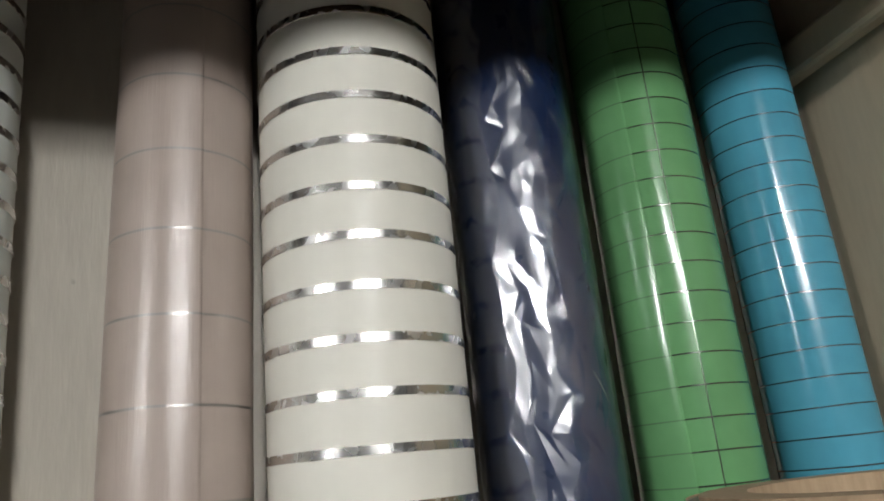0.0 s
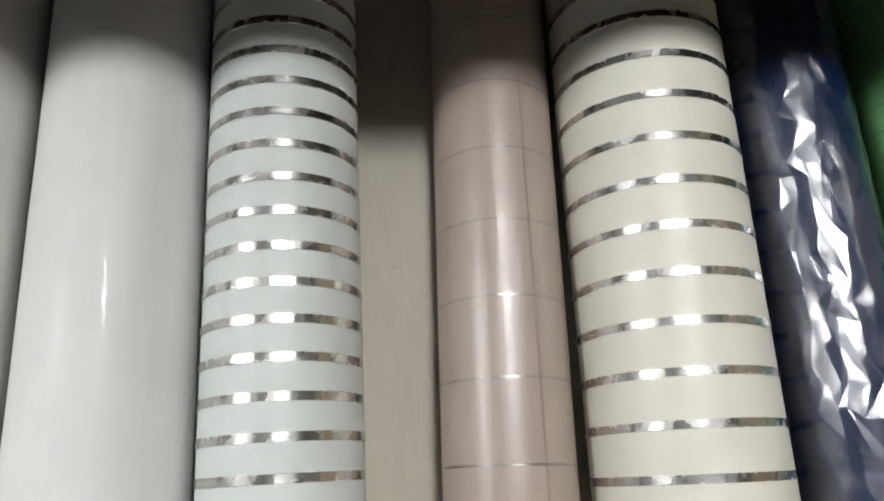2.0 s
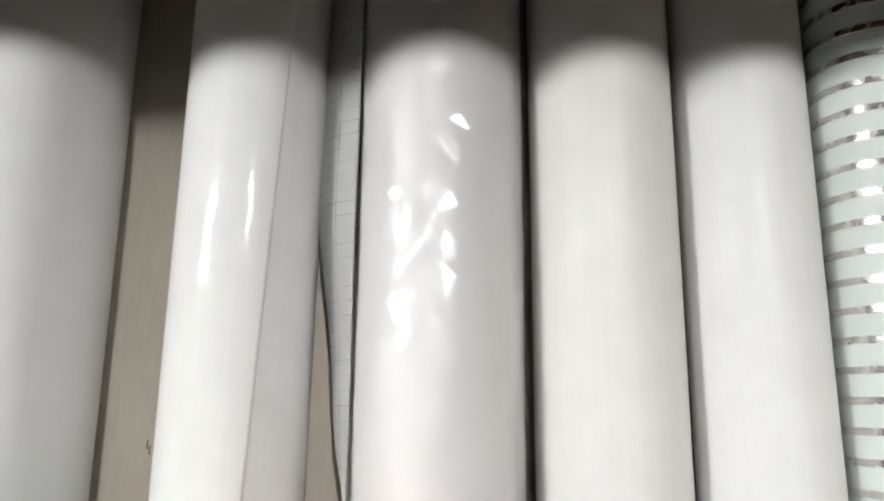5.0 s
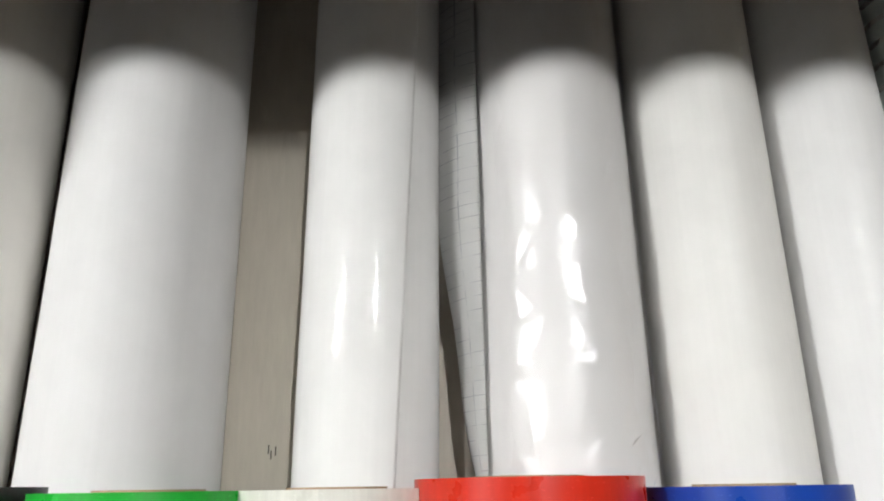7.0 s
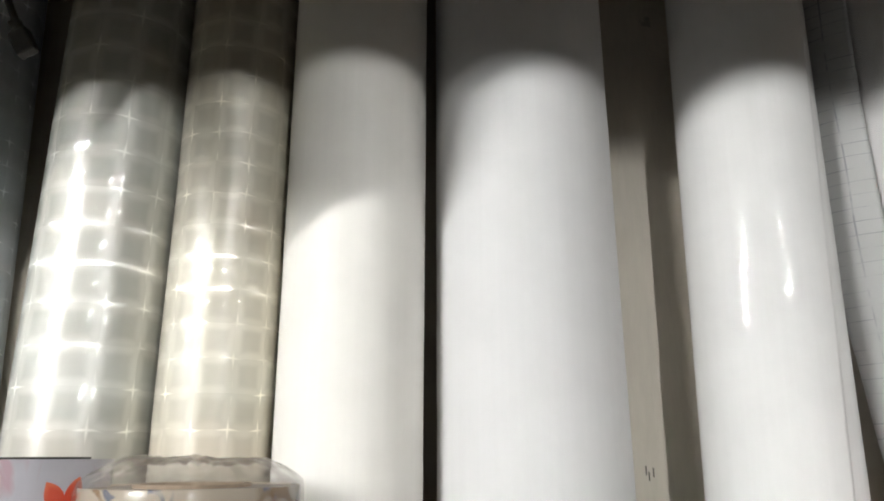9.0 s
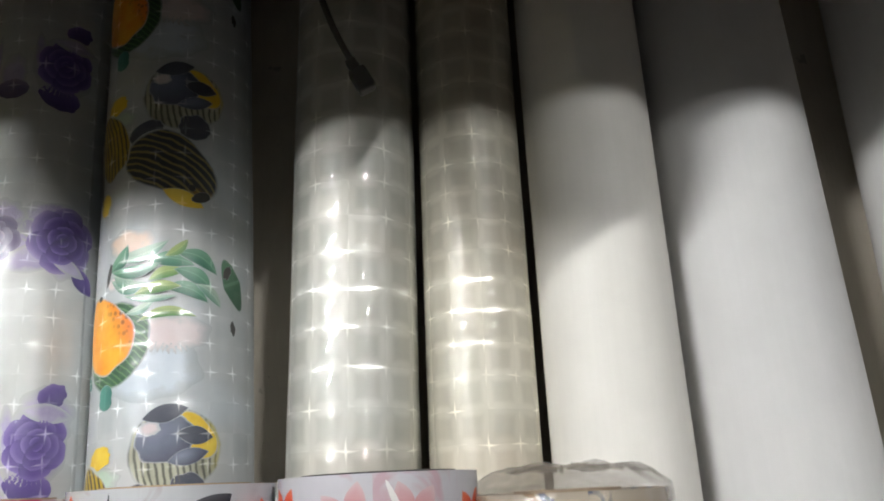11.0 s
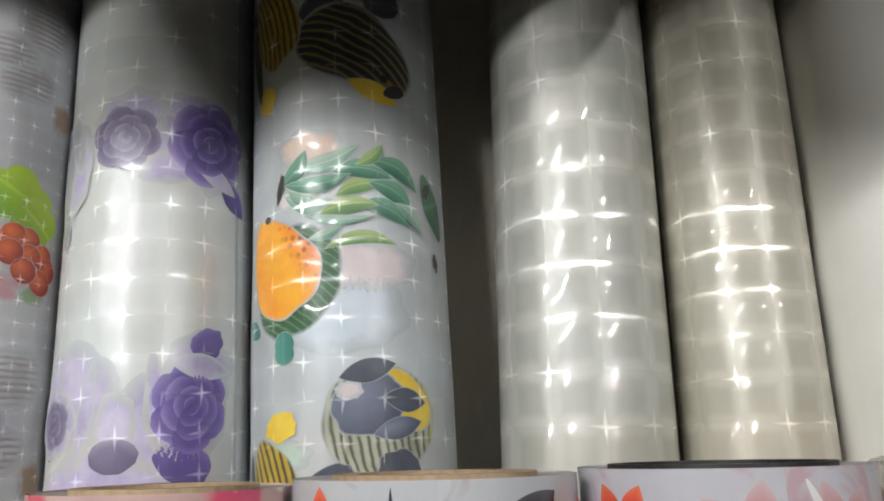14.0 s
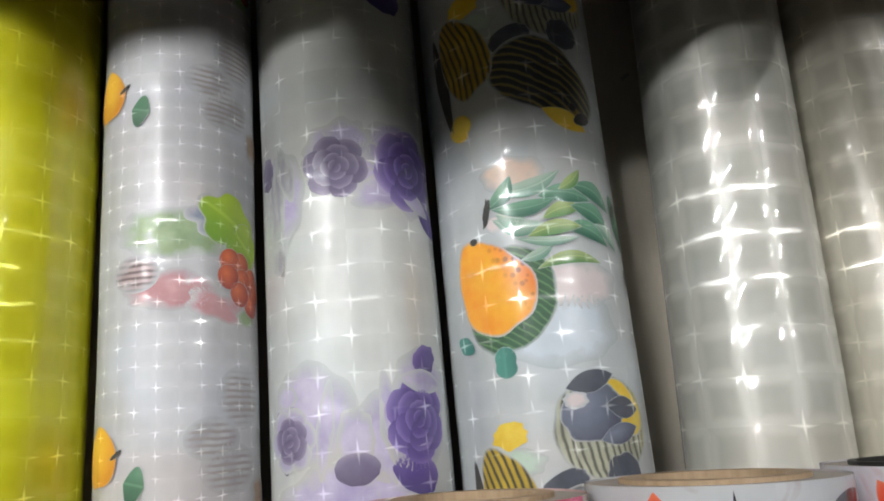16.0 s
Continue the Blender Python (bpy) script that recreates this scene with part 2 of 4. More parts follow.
        m.put(gl, "Normal", nrm)
        m.put(mx, 0, m.math("MULTIPLY_ADD", lw.outputs["Fresnel"], 0.6, gloss))
        t.links.new(tr.outputs[0], mx.inputs[1])
        t.links.new(gl.outputs[0], mx.inputs[2])
        t.links.new(mx.outputs[0], t.nodes["Material Output"].inputs["Surface"])
        M[key] = m.mat

    clear("cellophane", 0.17, 0.20, 120.0, 0.0005)
    clear("cellophane_thin", 0.032, 0.19, 60.0, 0.0001)

    # clear films pressed into squares
    def tinted(m, lite, dark, period, ov):
        du, dv = m.cells(period, period, 0.0, ov)
        n = m.noise(m.uv(), 55.0, 3.0)
        # middles darkened in the base colour, imitating their duller reflection beside the rims
        box = m.math("MULTIPLY", m.range(du, 0.08, 0.34, 0, 1, True), m.range(dv, 0.10, 0.36, 0, 1, True))
        tint = m.mix(m.math("MULTIPLY", box, m.range(n, 0.3, 0.7, 0.1, 0.5)), lite, dark)
        band = m.noise(m.scaled(m.uv(), 30.0, 4.0), 1.0, 3.0)
        tint = m.mix(m.range(band, 0.35, 0.7, 0.0, 0.5), tint, tuple(0.8 * c for c in dark))
        # cool milky and warm stretches along the film
        drift = m.noise(m.scaled(m.uv(), 9.0, 15.0), 1.0, 2.0)
        tint = m.mix(m.range(drift, 0.54, 0.68, 0.0, 0.75), tint, (lite[0] * 0.94, lite[1] * 0.84, lite[2] * 0.78))
        return m.mix(m.range(drift, 0.46, 0.34, 0.0, 0.75), tint, (lite[0] * 1.05, lite[1] * 1.12, lite[2] * 1.20))

    FILMS = {}

    # size of the squares, offset, steepness of the domes, haze, glint of the seams, glint of the crossings, glossy coat, weight of the rims
    PRESS = {"holo_wide": (0.0204, 0.0096, 0.12, 0.34, 0.75, 0.45, 0.85, 0.42), "holo_slim": (0.0170, 0.0234, 0.20, 0.34, 0.75, 0.5, 0.75, 0.42), "holo_yellow": (0.0143, 0.0211, 0.10, 0.14, 0.5, 0.5, 0.3, 0.3),
             "print_fish": (0.0150, 0.0, 0.16, 0.15, 0.20, 0.6, 0.16, 0.1), "print_rose": (0.0150, 0.004, 0.16, 0.20, 0.20, 0.6, 0.16, 0.1), "print_fruit": (0.0085, 0.0, 0.18, 0.11, 0.16, 0.6, 0.14, 0.12)}

    def squares(key, lite, dark, rough=0.3, tint=(1.0, 1.0, 1.0)):
        m = Nodes(key + "_film", lite, rough)
        p, ov, dome, haze, row, star, gloss, rims = PRESS[key]
        FILMS[key] = (lite, dark, p, ov)
        m.set("Base Color", tinted(m, lite, dark, p, ov))
        m.set("Specular IOR Level", 0.12 if key.startswith("print") else 0.4)
        m.set("Coat Weight", gloss)
        m.press(p, ov, dome, haze, row, star, rims, tint)
        M[key] = m.mat
        return m

    squares("holo_wide", (0.40, 0.40, 0.35), (0.24, 0.25, 0.22), 0.34, (1.0, 0.99, 0.95))
    squares("holo_slim", (0.47, 0.44, 0.35), (0.32, 0.30, 0.24), 0.32, (1.0, 0.97, 0.88))
    squares("holo_yellow", (0.56, 0.53, 0.004), (0.36, 0.35, 0.003), 0.2, (1.0, 1.0, 0.3))
    squares("print_fish", (0.42, 0.45, 0.46), (0.32, 0.35, 0.38))
    squares("print_rose", (0.46, 0.48, 0.46), (0.38, 0.40, 0.40))
    squares("print_fruit", (0.42, 0.425, 0.445), (0.33, 0.325, 0.35))

    # inks printed on the clear films; `local` runs from -1 to 1 over each motif
    SOFT = set("pale_green peach blush mist_blue lilac moss pink hatch hatch_dark grey_leaf dusk brown mauve".split())

    def ink(key, paint, film="print_fish", rough=0.28):
        m = Nodes("ink_" + key, (0.5, 0.5, 0.5), rough)
        colour = paint(m)
        r = m.split(m.uv("edge"))[0]
        inner = m.math("SUBTRACT", 1.0, r)
        n = m.math("SUBTRACT", m.noise(m.uv(), 110.0, 3.0), 0.5)
        if key in SOFT:   # watery ink that thins out into the bare film towards its edge
            k = m.range(m.math("ADD", inner, m.math("MULTIPLY", n, m.math("MULTIPLY", inner, 3.0))), 0.02, 0.40, 0.0, 0.9)
        elif key in ("rose_deep", "rose_mid", "rose_grey", "violet"):   # petals laid over one another
            k = m.range(n, -0.5, 0.5, 0.86, 1.0)
        else:             # a dot-printed border, never quite sharp
            k = m.range(m.math("MULTIPLY_ADD", n, 0.10, inner), 0.0, 0.07, 0.0, 0.96)
        m.set("Base Color", m.mix(k, tinted(m, *FILMS[film]), colour))
        m.set("Specular IOR Level", 0.15)
        p, ov, dome, haze, row, star, gloss, rims = PRESS[film]
        m.set("Coat Weight", gloss)
        m.press(p, ov, dome, haze * 0.25, row, star, rims)
        M[key] = m.mat

    def plain(a, b, scale=90.0):
        return lambda m: m.mix(m.range(m.noise(m.uv(), scale, 4.0), 0.35, 0.65), a, b)

    def striped(a, b, period, upright=False, bend=0.002):
        def paint(m):
            u, v, _ = m.split(m.uv())
            w = m.math("ADD", u if upright else v, m.math("MULTIPLY", m.noise(m.uv(), 60.0, 2.0), bend))
            k = m.lines(w, period, 0.0, period * 0.45, 0.5)
            return m.mix(k, plain(a, tuple(c * 0.6 for c in a))(m), b)
        return paint

    def leafy(dark, lite, vein=0.5):
        def paint(m):
            x, y, _ = m.split(m.uv("local"))
            n = m.noise(m.uv(), 70.0, 3.0)
            c = m.mix(m.range(m.math("MULTIPLY_ADD", n, 0.9, y), -0.3, 1.1), dark, lite)
            rib = m.range(m.math("ABSOLUTE", m.math("SUBTRACT", y, 0.06)), 0.03, 0.10, vein, 0.0)
            return m.mix(rib, c, tuple(min(1.3 * q + 0.05, 0.8) for q in lite))
        return paint

    def petal(deep, mid, pale):
        def paint(m):
            x, y, _ = m.split(m.uv("local"))
            e = m.split(m.uv("edge"))[0]
            n = m.noise(m.uv(), 90.0, 3.0)
            c = m.mix(m.range(m.math("MULTIPLY_ADD", n, 0.8, y), -0.5, 1.2), deep, mid)
            return m.mix(m.math("MULTIPLY", m.range(e, 0.55, 1.0), m.range(y, -0.1, 0.9, 0.0, 0.7)), c, pale)
        return paint

    def berry(dark, lite):
        def paint(m):
            x, y, _ = m.split(m.uv("local"))
            d = m.math("SQRT", m.math("ADD", m.math("POWER", m.math("ADD", x, 0.25), 2.0), m.math("POWER", m.math("SUBTRACT", y, 0.3), 2.0)))
            return m.mix(m.range(m.math("MULTIPLY_ADD", m.noise(m.uv(), 160.0, 3.0), 0.5, d), 0.3, 1.4), lite, dark)
        return paint

    def finned(ground, stripe, face, period, width, across, bow, facing):
        """A striped fish: bowed stripes over the flank, a plain face, a pale rim."""
        def paint(m):
            x, y, _ = m.split(m.uv("local"))
            n = m.noise(m.uv(), 55.0, 3.0)
            a, b = (x, y) if across else (y, x)
            w = m.math("ADD", m.math("MULTIPLY_ADD", m.math("MULTIPLY", b, b), bow, a), m.math("MULTIPLY", n, 0.22))
            c = m.mix(m.range(n, 0.35, 0.65), ground, tuple(q * 0.6 for q in ground))
            c = m.mix(m.lines(w, period, 0.0, width, 0.6), c, stripe)
            f = m.math("ADD", m.math("ADD", m.math("MULTIPLY", x, facing[0]), m.math("MULTIPLY", y, facing[1])), m.math("MULTIPLY", n, 0.5))
            return m.mix(m.range(f, 0.72, 1.0, 0.0, 0.9, True), c, face)
        return paint

    def tang(m):
        x, y, _ = m.split(m.uv("local"))
        e = m.split(m.uv("edge"))[0]
        n = m.noise(m.uv(), 60.0, 4.0)
        c = m.mix(m.range(n, 0.35, 0.65), (0.80, 0.27, 0.004), (0.86, 0.42, 0.02))
        side = m.range(m.math("MULTIPLY_ADD", n, 0.5, m.math("MULTIPLY", y, -1.0)), 0.55, 1.0)
        dots = m.range(m.voronoi(m.uv(), 330.0), 0.25, 0.5, 1.0, 0.0)
        c = m.mix(m.math("MULTIPLY", side, 0.7), c, (0.66, 0.12, 0.01))
        return m.mix(m.math("MULTIPLY", m.math("MULTIPLY", side, dots), 0.9), c, (0.10, 0.03, 0.01))

    ink("tang", tang)
    ink("tang_fin", finned((0.02, 0.09, 0.035), (0.08, 0.19, 0.07), (0.02, 0.08, 0.05), 0.12, 0.03, True, 0.1, (0.0, 0.0)))
    ink("dark_green", leafy((0.01, 0.07, 0.03), (0.05, 0.16, 0.08)))
    ink("sea_green", leafy((0.012, 0.10, 0.06), (0.12, 0.28, 0.18)))
    ink("leaf_green", leafy((0.07, 0.20, 0.05), (0.30, 0.38, 0.14)))
    ink("mint", leafy((0.11, 0.25, 0.18), (0.34, 0.44, 0.36)))
    ink("teal", leafy((0.015, 0.13, 0.11), (0.06, 0.26, 0.21), 0.2))
    ink("angel_dark", finned((0.014, 0.018, 0.024), (0.24, 0.20, 0.06), (0.44, 0.25, 0.015), 0.165, 0.05, False, 0.30, (0.55, -0.62)))
    ink("angel_yellow", finned((0.50, 0.34, 0.02), (0.03, 0.028, 0.01), (0.56, 0.36, 0.02), 0.24, 0.10, True, 0.35, (0.35, 0.3)))
    ink("fan_stripe", finned((0.46, 0.46, 0.34), (0.08, 0.08, 0.06), (0.50, 0.42, 0.06), 0.13, 0.05, True, -0.15, (0.75, 0.1)))
    ink("slate", berry((0.05, 0.06, 0.10), (0.17, 0.19, 0.26)))
    ink("slate_dark", plain((0.025, 0.03, 0.05), (0.07, 0.08, 0.11), 40.0))
    ink("rose_deep", petal((0.014, 0.005, 0.085), (0.07, 0.03, 0.22), (0.24, 0.17, 0.44)), "print_rose")
    ink("rose_mid", petal((0.035, 0.014, 0.14), (0.15, 0.10, 0.32), (0.36, 0.30, 0.52)), "print_rose")
    ink("rose_grey", petal((0.06, 0.04, 0.11), (0.15, 0.12, 0.22), (0.30, 0.27, 0.36)), "print_rose")
    ink("violet", petal((0.03, 0.010, 0.14), (0.10, 0.05, 0.28), (0.24, 0.17, 0.46)), "print_rose")
    ink("mauve", petal((0.26, 0.22, 0.38), (0.40, 0.36, 0.50), (0.52, 0.50, 0.58)), "print_rose")
    ink("pear", berry((0.55, 0.22, 0.005), (0.82, 0.50, 0.03)), "print_fruit")
    ink("lime", leafy((0.13, 0.27, 0.01), (0.34, 0.48, 0.03), 0.3), "print_fruit")
    ink("plum", berry((0.24, 0.02, 0.008), (0.60, 0.13, 0.04)), "print_fruit")
    ink("pale_green", plain((0.36, 0.50, 0.40), (0.52, 0.62, 0.54), 50.0))
    ink("yellow", plain((0.66, 0.42, 0.01), (0.74, 0.55, 0.05)))
    ink("black", plain((0.008, 0.008, 0.008), (0.03, 0.025, 0.02)))
    ink("peach", plain((0.60, 0.42, 0.32), (0.66, 0.52, 0.42), 40.0))
    ink("blush", plain((0.62, 0.52, 0.52), (0.66, 0.60, 0.60), 40.0))
    ink("mist_blue", plain((0.48, 0.55, 0.62), (0.58, 0.64, 0.70), 40.0))
    ink("lilac", plain((0.30, 0.25, 0.44), (0.50, 0.46, 0.60), 50.0), "print_rose")
    ink("grey_leaf", striped((0.40, 0.40, 0.42), (0.26, 0.26, 0.30), 0.0040, True, 0.008), "print_rose")
    ink("moss", plain((0.15, 0.24, 0.10), (0.30, 0.40, 0.22), 50.0), "print_fruit")
    ink("pink", plain((0.34, 0.12, 0.14), (0.48, 0.26, 0.27), 50.0), "print_fruit")
    ink("dusk", plain((0.08, 0.11, 0.18), (0.17, 0.21, 0.30), 50.0), "print_fruit")
    ink("hatch", striped((0.46, 0.46, 0.48), (0.26, 0.23, 0.22), 0.0026), "print_fruit")
    ink("hatch_dark", striped((0.44, 0.33, 0.33), (0.10, 0.06, 0.06), 0.0026), "print_fruit")
    ink("brown", plain((0.24, 0.16, 0.10), (0.34, 0.24, 0.16)), "print_fruit")

    # gridded backing paper
    m = Nodes("backing_paper", (0.78, 0.78, 0.76), 0.55)
    u, v, _ = m.split(m.uv())
    k = m.lines(v, 0.0075, 0.0, 0.0004)
    d = m.math("ABSOLUTE", m.math("SUBTRACT", u, 0.010))
    k = m.math("MULTIPLY", m.math("MAXIMUM", k, m.range(d, 0.0002, 0.0004, 1.0, 0.0)), m.range(m.noise(m.uv(), 60.0, 2.0), 0.42, 0.58))
    m.set("Base Color", m.mix(k, m.mix(m.noise(m.uv(), 60.0, 3.0), (0.72, 0.72, 0.70), (0.80, 0.80, 0.79)), (0.48, 0.48, 0.50)))
    M["paper"] = m.mat

    # short rolls in front
    def satin(key, colour, rough=0.3):
        m = film_base(key + "_satin", colour, rough, 0.1, streak=0.5, wave=0.0004)
        fib = m.range(m.noise(m.scaled(m.uv(), 500.0, 900.0), 1.0, 2.0), 0.62, 0.75)
        base = m.bsdf.inputs["Base Color"].links[0].from_socket
        m.set("Base Color", m.mix(m.math("MULTIPLY", fib, 0.35), base, tuple(min(1, c * 1.6 + 0.08) for c in colour)))
        M[key] = m.mat

    satin("satin_green", (0.01, 0.36, 0.03))
    satin("satin_white", (0.74, 0.73, 0.66))
    satin("satin_red", (0.62, 0.025, 0.008))
    satin("satin_blue", (0.006, 0.05, 0.34))
    satin("satin_black", (0.012, 0.010, 0.012), 0.4)
    satin("kraft", (0.40, 0.28, 0.17), 0.7)

    def wrap(key, ground, motif, deep, scale, low=0.50):
        m = film_base(key + "_wrap", ground, 0.22, 0.05)
        uv = m.uv()
        n = m.noise(uv, scale, 2.0, 0.5, 0.8)
        base = m.bsdf.inputs["Base Color"].links[0].from_socket
        col = m.mix(m.range(n, low, low + 0.06), base, motif)
        fine = m.noise(uv, scale * 1.7, 3.0, 0.5, 1.2)
        m.set("Base Color", m.mix(m.range(fine, 0.58, 0.65), col, deep))
        m.set("Coat Weight", 0.5)
        m.set("Coat Roughness", 0.08)
        M[key] = m.mat

    wrap("red_flower", (0.50, 0.49, 0.53), (0.50, 0.06, 0.05), (0.47, 0.34, 0.37), 20.0, 0.66)
    wrap("black_flower", (0.46, 0.47, 0.49), (0.55, 0.07, 0.05), (0.40, 0.36, 0.37), 30.0, 0.66)
    for key, a, b, c in (("flower_red", (0.50, 0.025, 0.012), (0.66, 0.10, 0.05), (0.70, 0.22, 0.12)), ("flower_pale", (0.48, 0.20, 0.20), (0.52, 0.34, 0.35), (0.54, 0.44, 0.45)),
                         ("flower_dark", (0.015, 0.015, 0.02), (0.05, 0.05, 0.06), (0.10, 0.10, 0.11)), ("flower_heart", (0.55, 0.30, 0.06), (0.62, 0.40, 0.12), (0.66, 0.48, 0.2)), ("flower_stem", (0.62, 0.60, 0.58), (0.70, 0.68, 0.66), (0.7, 0.7, 0.7))):
        m = Nodes(key + "_ink", b, 0.25)
        m.set("Base Color", petal(a, b, c)(m))
        m.set("Coat Weight", 0.5)
        m.set("Coat Roughness", 0.08)
        M[key] = m.mat
    wrap("pink_flower", (0.50, 0.34, 0.32), (0.58, 0.08, 0.16), (0.66, 0.60, 0.55), 24.0, 0.55)
    wrap("tan_marble", (0.55, 0.48, 0.38), (0.26, 0.15, 0.06), (0.10, 0.13, 0.20), 38.0, 0.55)
    m = Nodes("brass", (0.55, 0.42, 0.20), 0.28, 1.0)
    M["brass"] = m.mat
    m = Nodes("black_rubber", (0.012, 0.011, 0.010), 0.5)
    m.set("Roughness", m.range(m.noise(m.obj(), 400.0, 2.0), 0.3, 0.7, 0.4, 0.65))
    M["rubber"] = m.mat
    m = Nodes("rose_ceramic", (0.52, 0.28, 0.24), 0.25)
    m.set("Base Color", m.mix(m.noise(m.obj(), 120.0, 2.0), (0.40, 0.12, 0.10), (0.66, 0.52, 0.46)))
    M["ceramic"] = m.mat
    m = Nodes("pencil", (0.10, 0.09, 0.08), 0.8)
    M["pencil"] = m.mat


make_materials()


# ---- mesh helpers ----
def part(name, bm, material, parent=None, label="", smooth=True):
    """Links a bmesh as one mesh object, under a parent if one is given."""
    me = bpy.data.meshes.new(name)
    bm.to_mesh(me)
    bm.free()
    me.materials.append(material)
    for p in me.polygons:
        p.use_smooth = smooth
    ob = new(name, me)
    ob.parent = parent
    if label:
        ob["label"] = label
    return ob


def add_box(bm, a, b, bevel=0.0):
    """A box from corner a to corner b, with rounded edges."""
    m = Matrix.LocRotScale([(p + q) / 2 for p, q in zip(a, b)], None, [q - p for p, q in zip(a, b)])
    made = bmesh.ops.create_cube(bm, size=1, matrix=m)["verts"]
    if bevel:
        edges = list({e for v in made for e in v.link_edges})
        bmesh.ops.bevel(bm, geom=edges, offset=bevel, segments=2, affect="EDGES", profile=0.5)


def box_part(name, a, b, material, parent=None, bevel=0.002, label=""):
    bm = bmesh.new()
    add_box(bm, a, b, bevel)
    return part(name, bm, material, parent, label, smooth=False)


def surface(bm, rows, layers, closed=False):
    """Quads through rows of (point, {layer: (u, v)})."""
    uvs = {k: bm.loops.layers.uv.get(k) or bm.loops.layers.uv.new(k) for k in layers}
    verts = [[bm.verts.new(p) for p, _ in row] for row in rows]
    for i in range(len(rows) - 1):
        n = len(rows[i])
        for j in range(n - 1):
            idx = ((i, j), (i, j + 1), (i + 1, j + 1), (i + 1, j))
            f = bm.faces.new([verts[a][b] for a, b in idx])
            for loop, (a, b) in zip(f.loops, idx):
                for k in layers:
                    loop[uvs[k]].uv = rows[a][b][1][k]
    return verts


def on_roll(r, s, h):
    """The point of a roll's surface at arc length s from its front and height h."""
    a = s / r
    return Vector((r * math.sin(a), -r * math.cos(a), h))


def tube(bm, r0, r1, h0, h1, seg=48):
    """A hollow tube about the z axis."""
    prof = [(r1, h0), (r1, h1), (r0, h1), (r0, h0), (r1, h0)]
    ring = [[bm.verts.new((r * math.sin(2 * math.pi * k / seg), -r * math.cos(2 * math.pi * k / seg), h)) for k in range(seg)] for r, h in prof[:-1]]
    for i in range(4):
        a, b = ring[i], ring[(i + 1) % 4]
        for k in range(seg):
            bm.faces.new((a[k], a[(k + 1) % seg], b[(k + 1) % seg], b[k]))


# ---- the tall film rolls ----
def slack(x, a, z):
    """Unevenness of a roll's surface at the angle a and height z."""
    return noise.noise((x * 37 + 2.2 * math.sin(a), 2.2 * math.cos(a), z * 9)) + 0.5 * noise.noise((x * 91 + 5 * math.sin(a), 5 * math.cos(a), z * 21))


def film_roll(label, place, material, seam=178.0, slant=0.0, step=0.0004, wobble=0.00025, tex=0):
    """A roll of film on end: outer film with its loose edge, the wound ends and a cardboard core."""
    x, y, r, lx, ly = place
    thing = new("film_roll")
    axis = Vector((lx, ly, 1)).normalized()
    thing.matrix_world = Matrix.Translation((x + lx * BASE, y + ly * BASE, BASE + r * 0.04)) @ Vector((0, 0, 1)).rotation_difference(axis).to_matrix().to_4x4()
    tagged(thing, label, "film roll", "tall film rolls on the shelf")
    height = TOP - BASE
    bm = bmesh.new()
    nz, na = 56, 132
    rows = []
    for i in range(nz + 1):
        h = height * i / nz
        z = h + BASE
        row = []
        for j in range(na + 1):
            f = j / na
            a = math.radians(seam + slant * z - 360 * (1 - f))
            q = r - step * (1 - f) + wobble * slack(x, a, z)
            row.append((Vector((q * math.sin(a), -q * math.cos(a), h)), {"film": (a * r, z)}))
        # the loose edge lies a step above the turn below it
        a = math.radians(seam + slant * z)
        q = r - step * 1.2
        row.append((Vector((q * math.sin(a), -q * math.cos(a), h)), {"film": (a * r, z)}))
        rows.append(row)
    surface(bm, rows, ("film",))
    part("film", bm, MATS[material], thing)
    bm = bmesh.new()
    tube(bm, 0.019, r - step - 0.0006, 0.0005, height - 0.0005, 64)
    part("winding", bm, MATS["winding"], thing, smooth=False)
    bm = bmesh.new()
    tube(bm, 0.0165, 0.0188, -0.0005, height + 0.001, 32)
    part("core", bm, MATS["cardboard"], thing, "brown cardboard core tube", smooth=False)
    thing["radius"], thing["wobble"], thing["start"] = r, wobble, x
    return thing


def bands(roll, r, z0, period, width, name="stripe"):
    """Silver foil bands round a roll: one mesh, shared."""
    bm = bmesh.new()
    rows = []
    for h, q in ((-width / 2, 0.0), (-width / 2 * 0.92, 0.00022), (width / 2 * 0.92, 0.00022), (width / 2, 0.0)):
        row = []
        for j in range(97):
            a = 2 * math.pi * j / 96
            row.append((Vector(((r + q) * math.sin(a), -(r + q) * math.cos(a), h)), {"film": (a * r, h)}))
        rows.append(row)
    for pair in ((0, 1), (1, 2), (2, 3)):
        surface(bm, [rows[k] for k in pair], ("film",))
    first = None
    k = math.ceil((BASE + 0.004 - z0) / period)
    while z0 + k * period < TOP - 0.004:
        if first is None:
            first = part(name, bm, MATS["foil"], roll, "silver foil stripe")
            ob = first
        else:
            ob = new(name, first.data)
            ob.parent = roll
        turn = (k * 137.5) % 360
        ob.location = (0, 0, z0 + k * period - BASE)
        ob.rotation_euler = (0, 0, radians(turn))
        k += 1


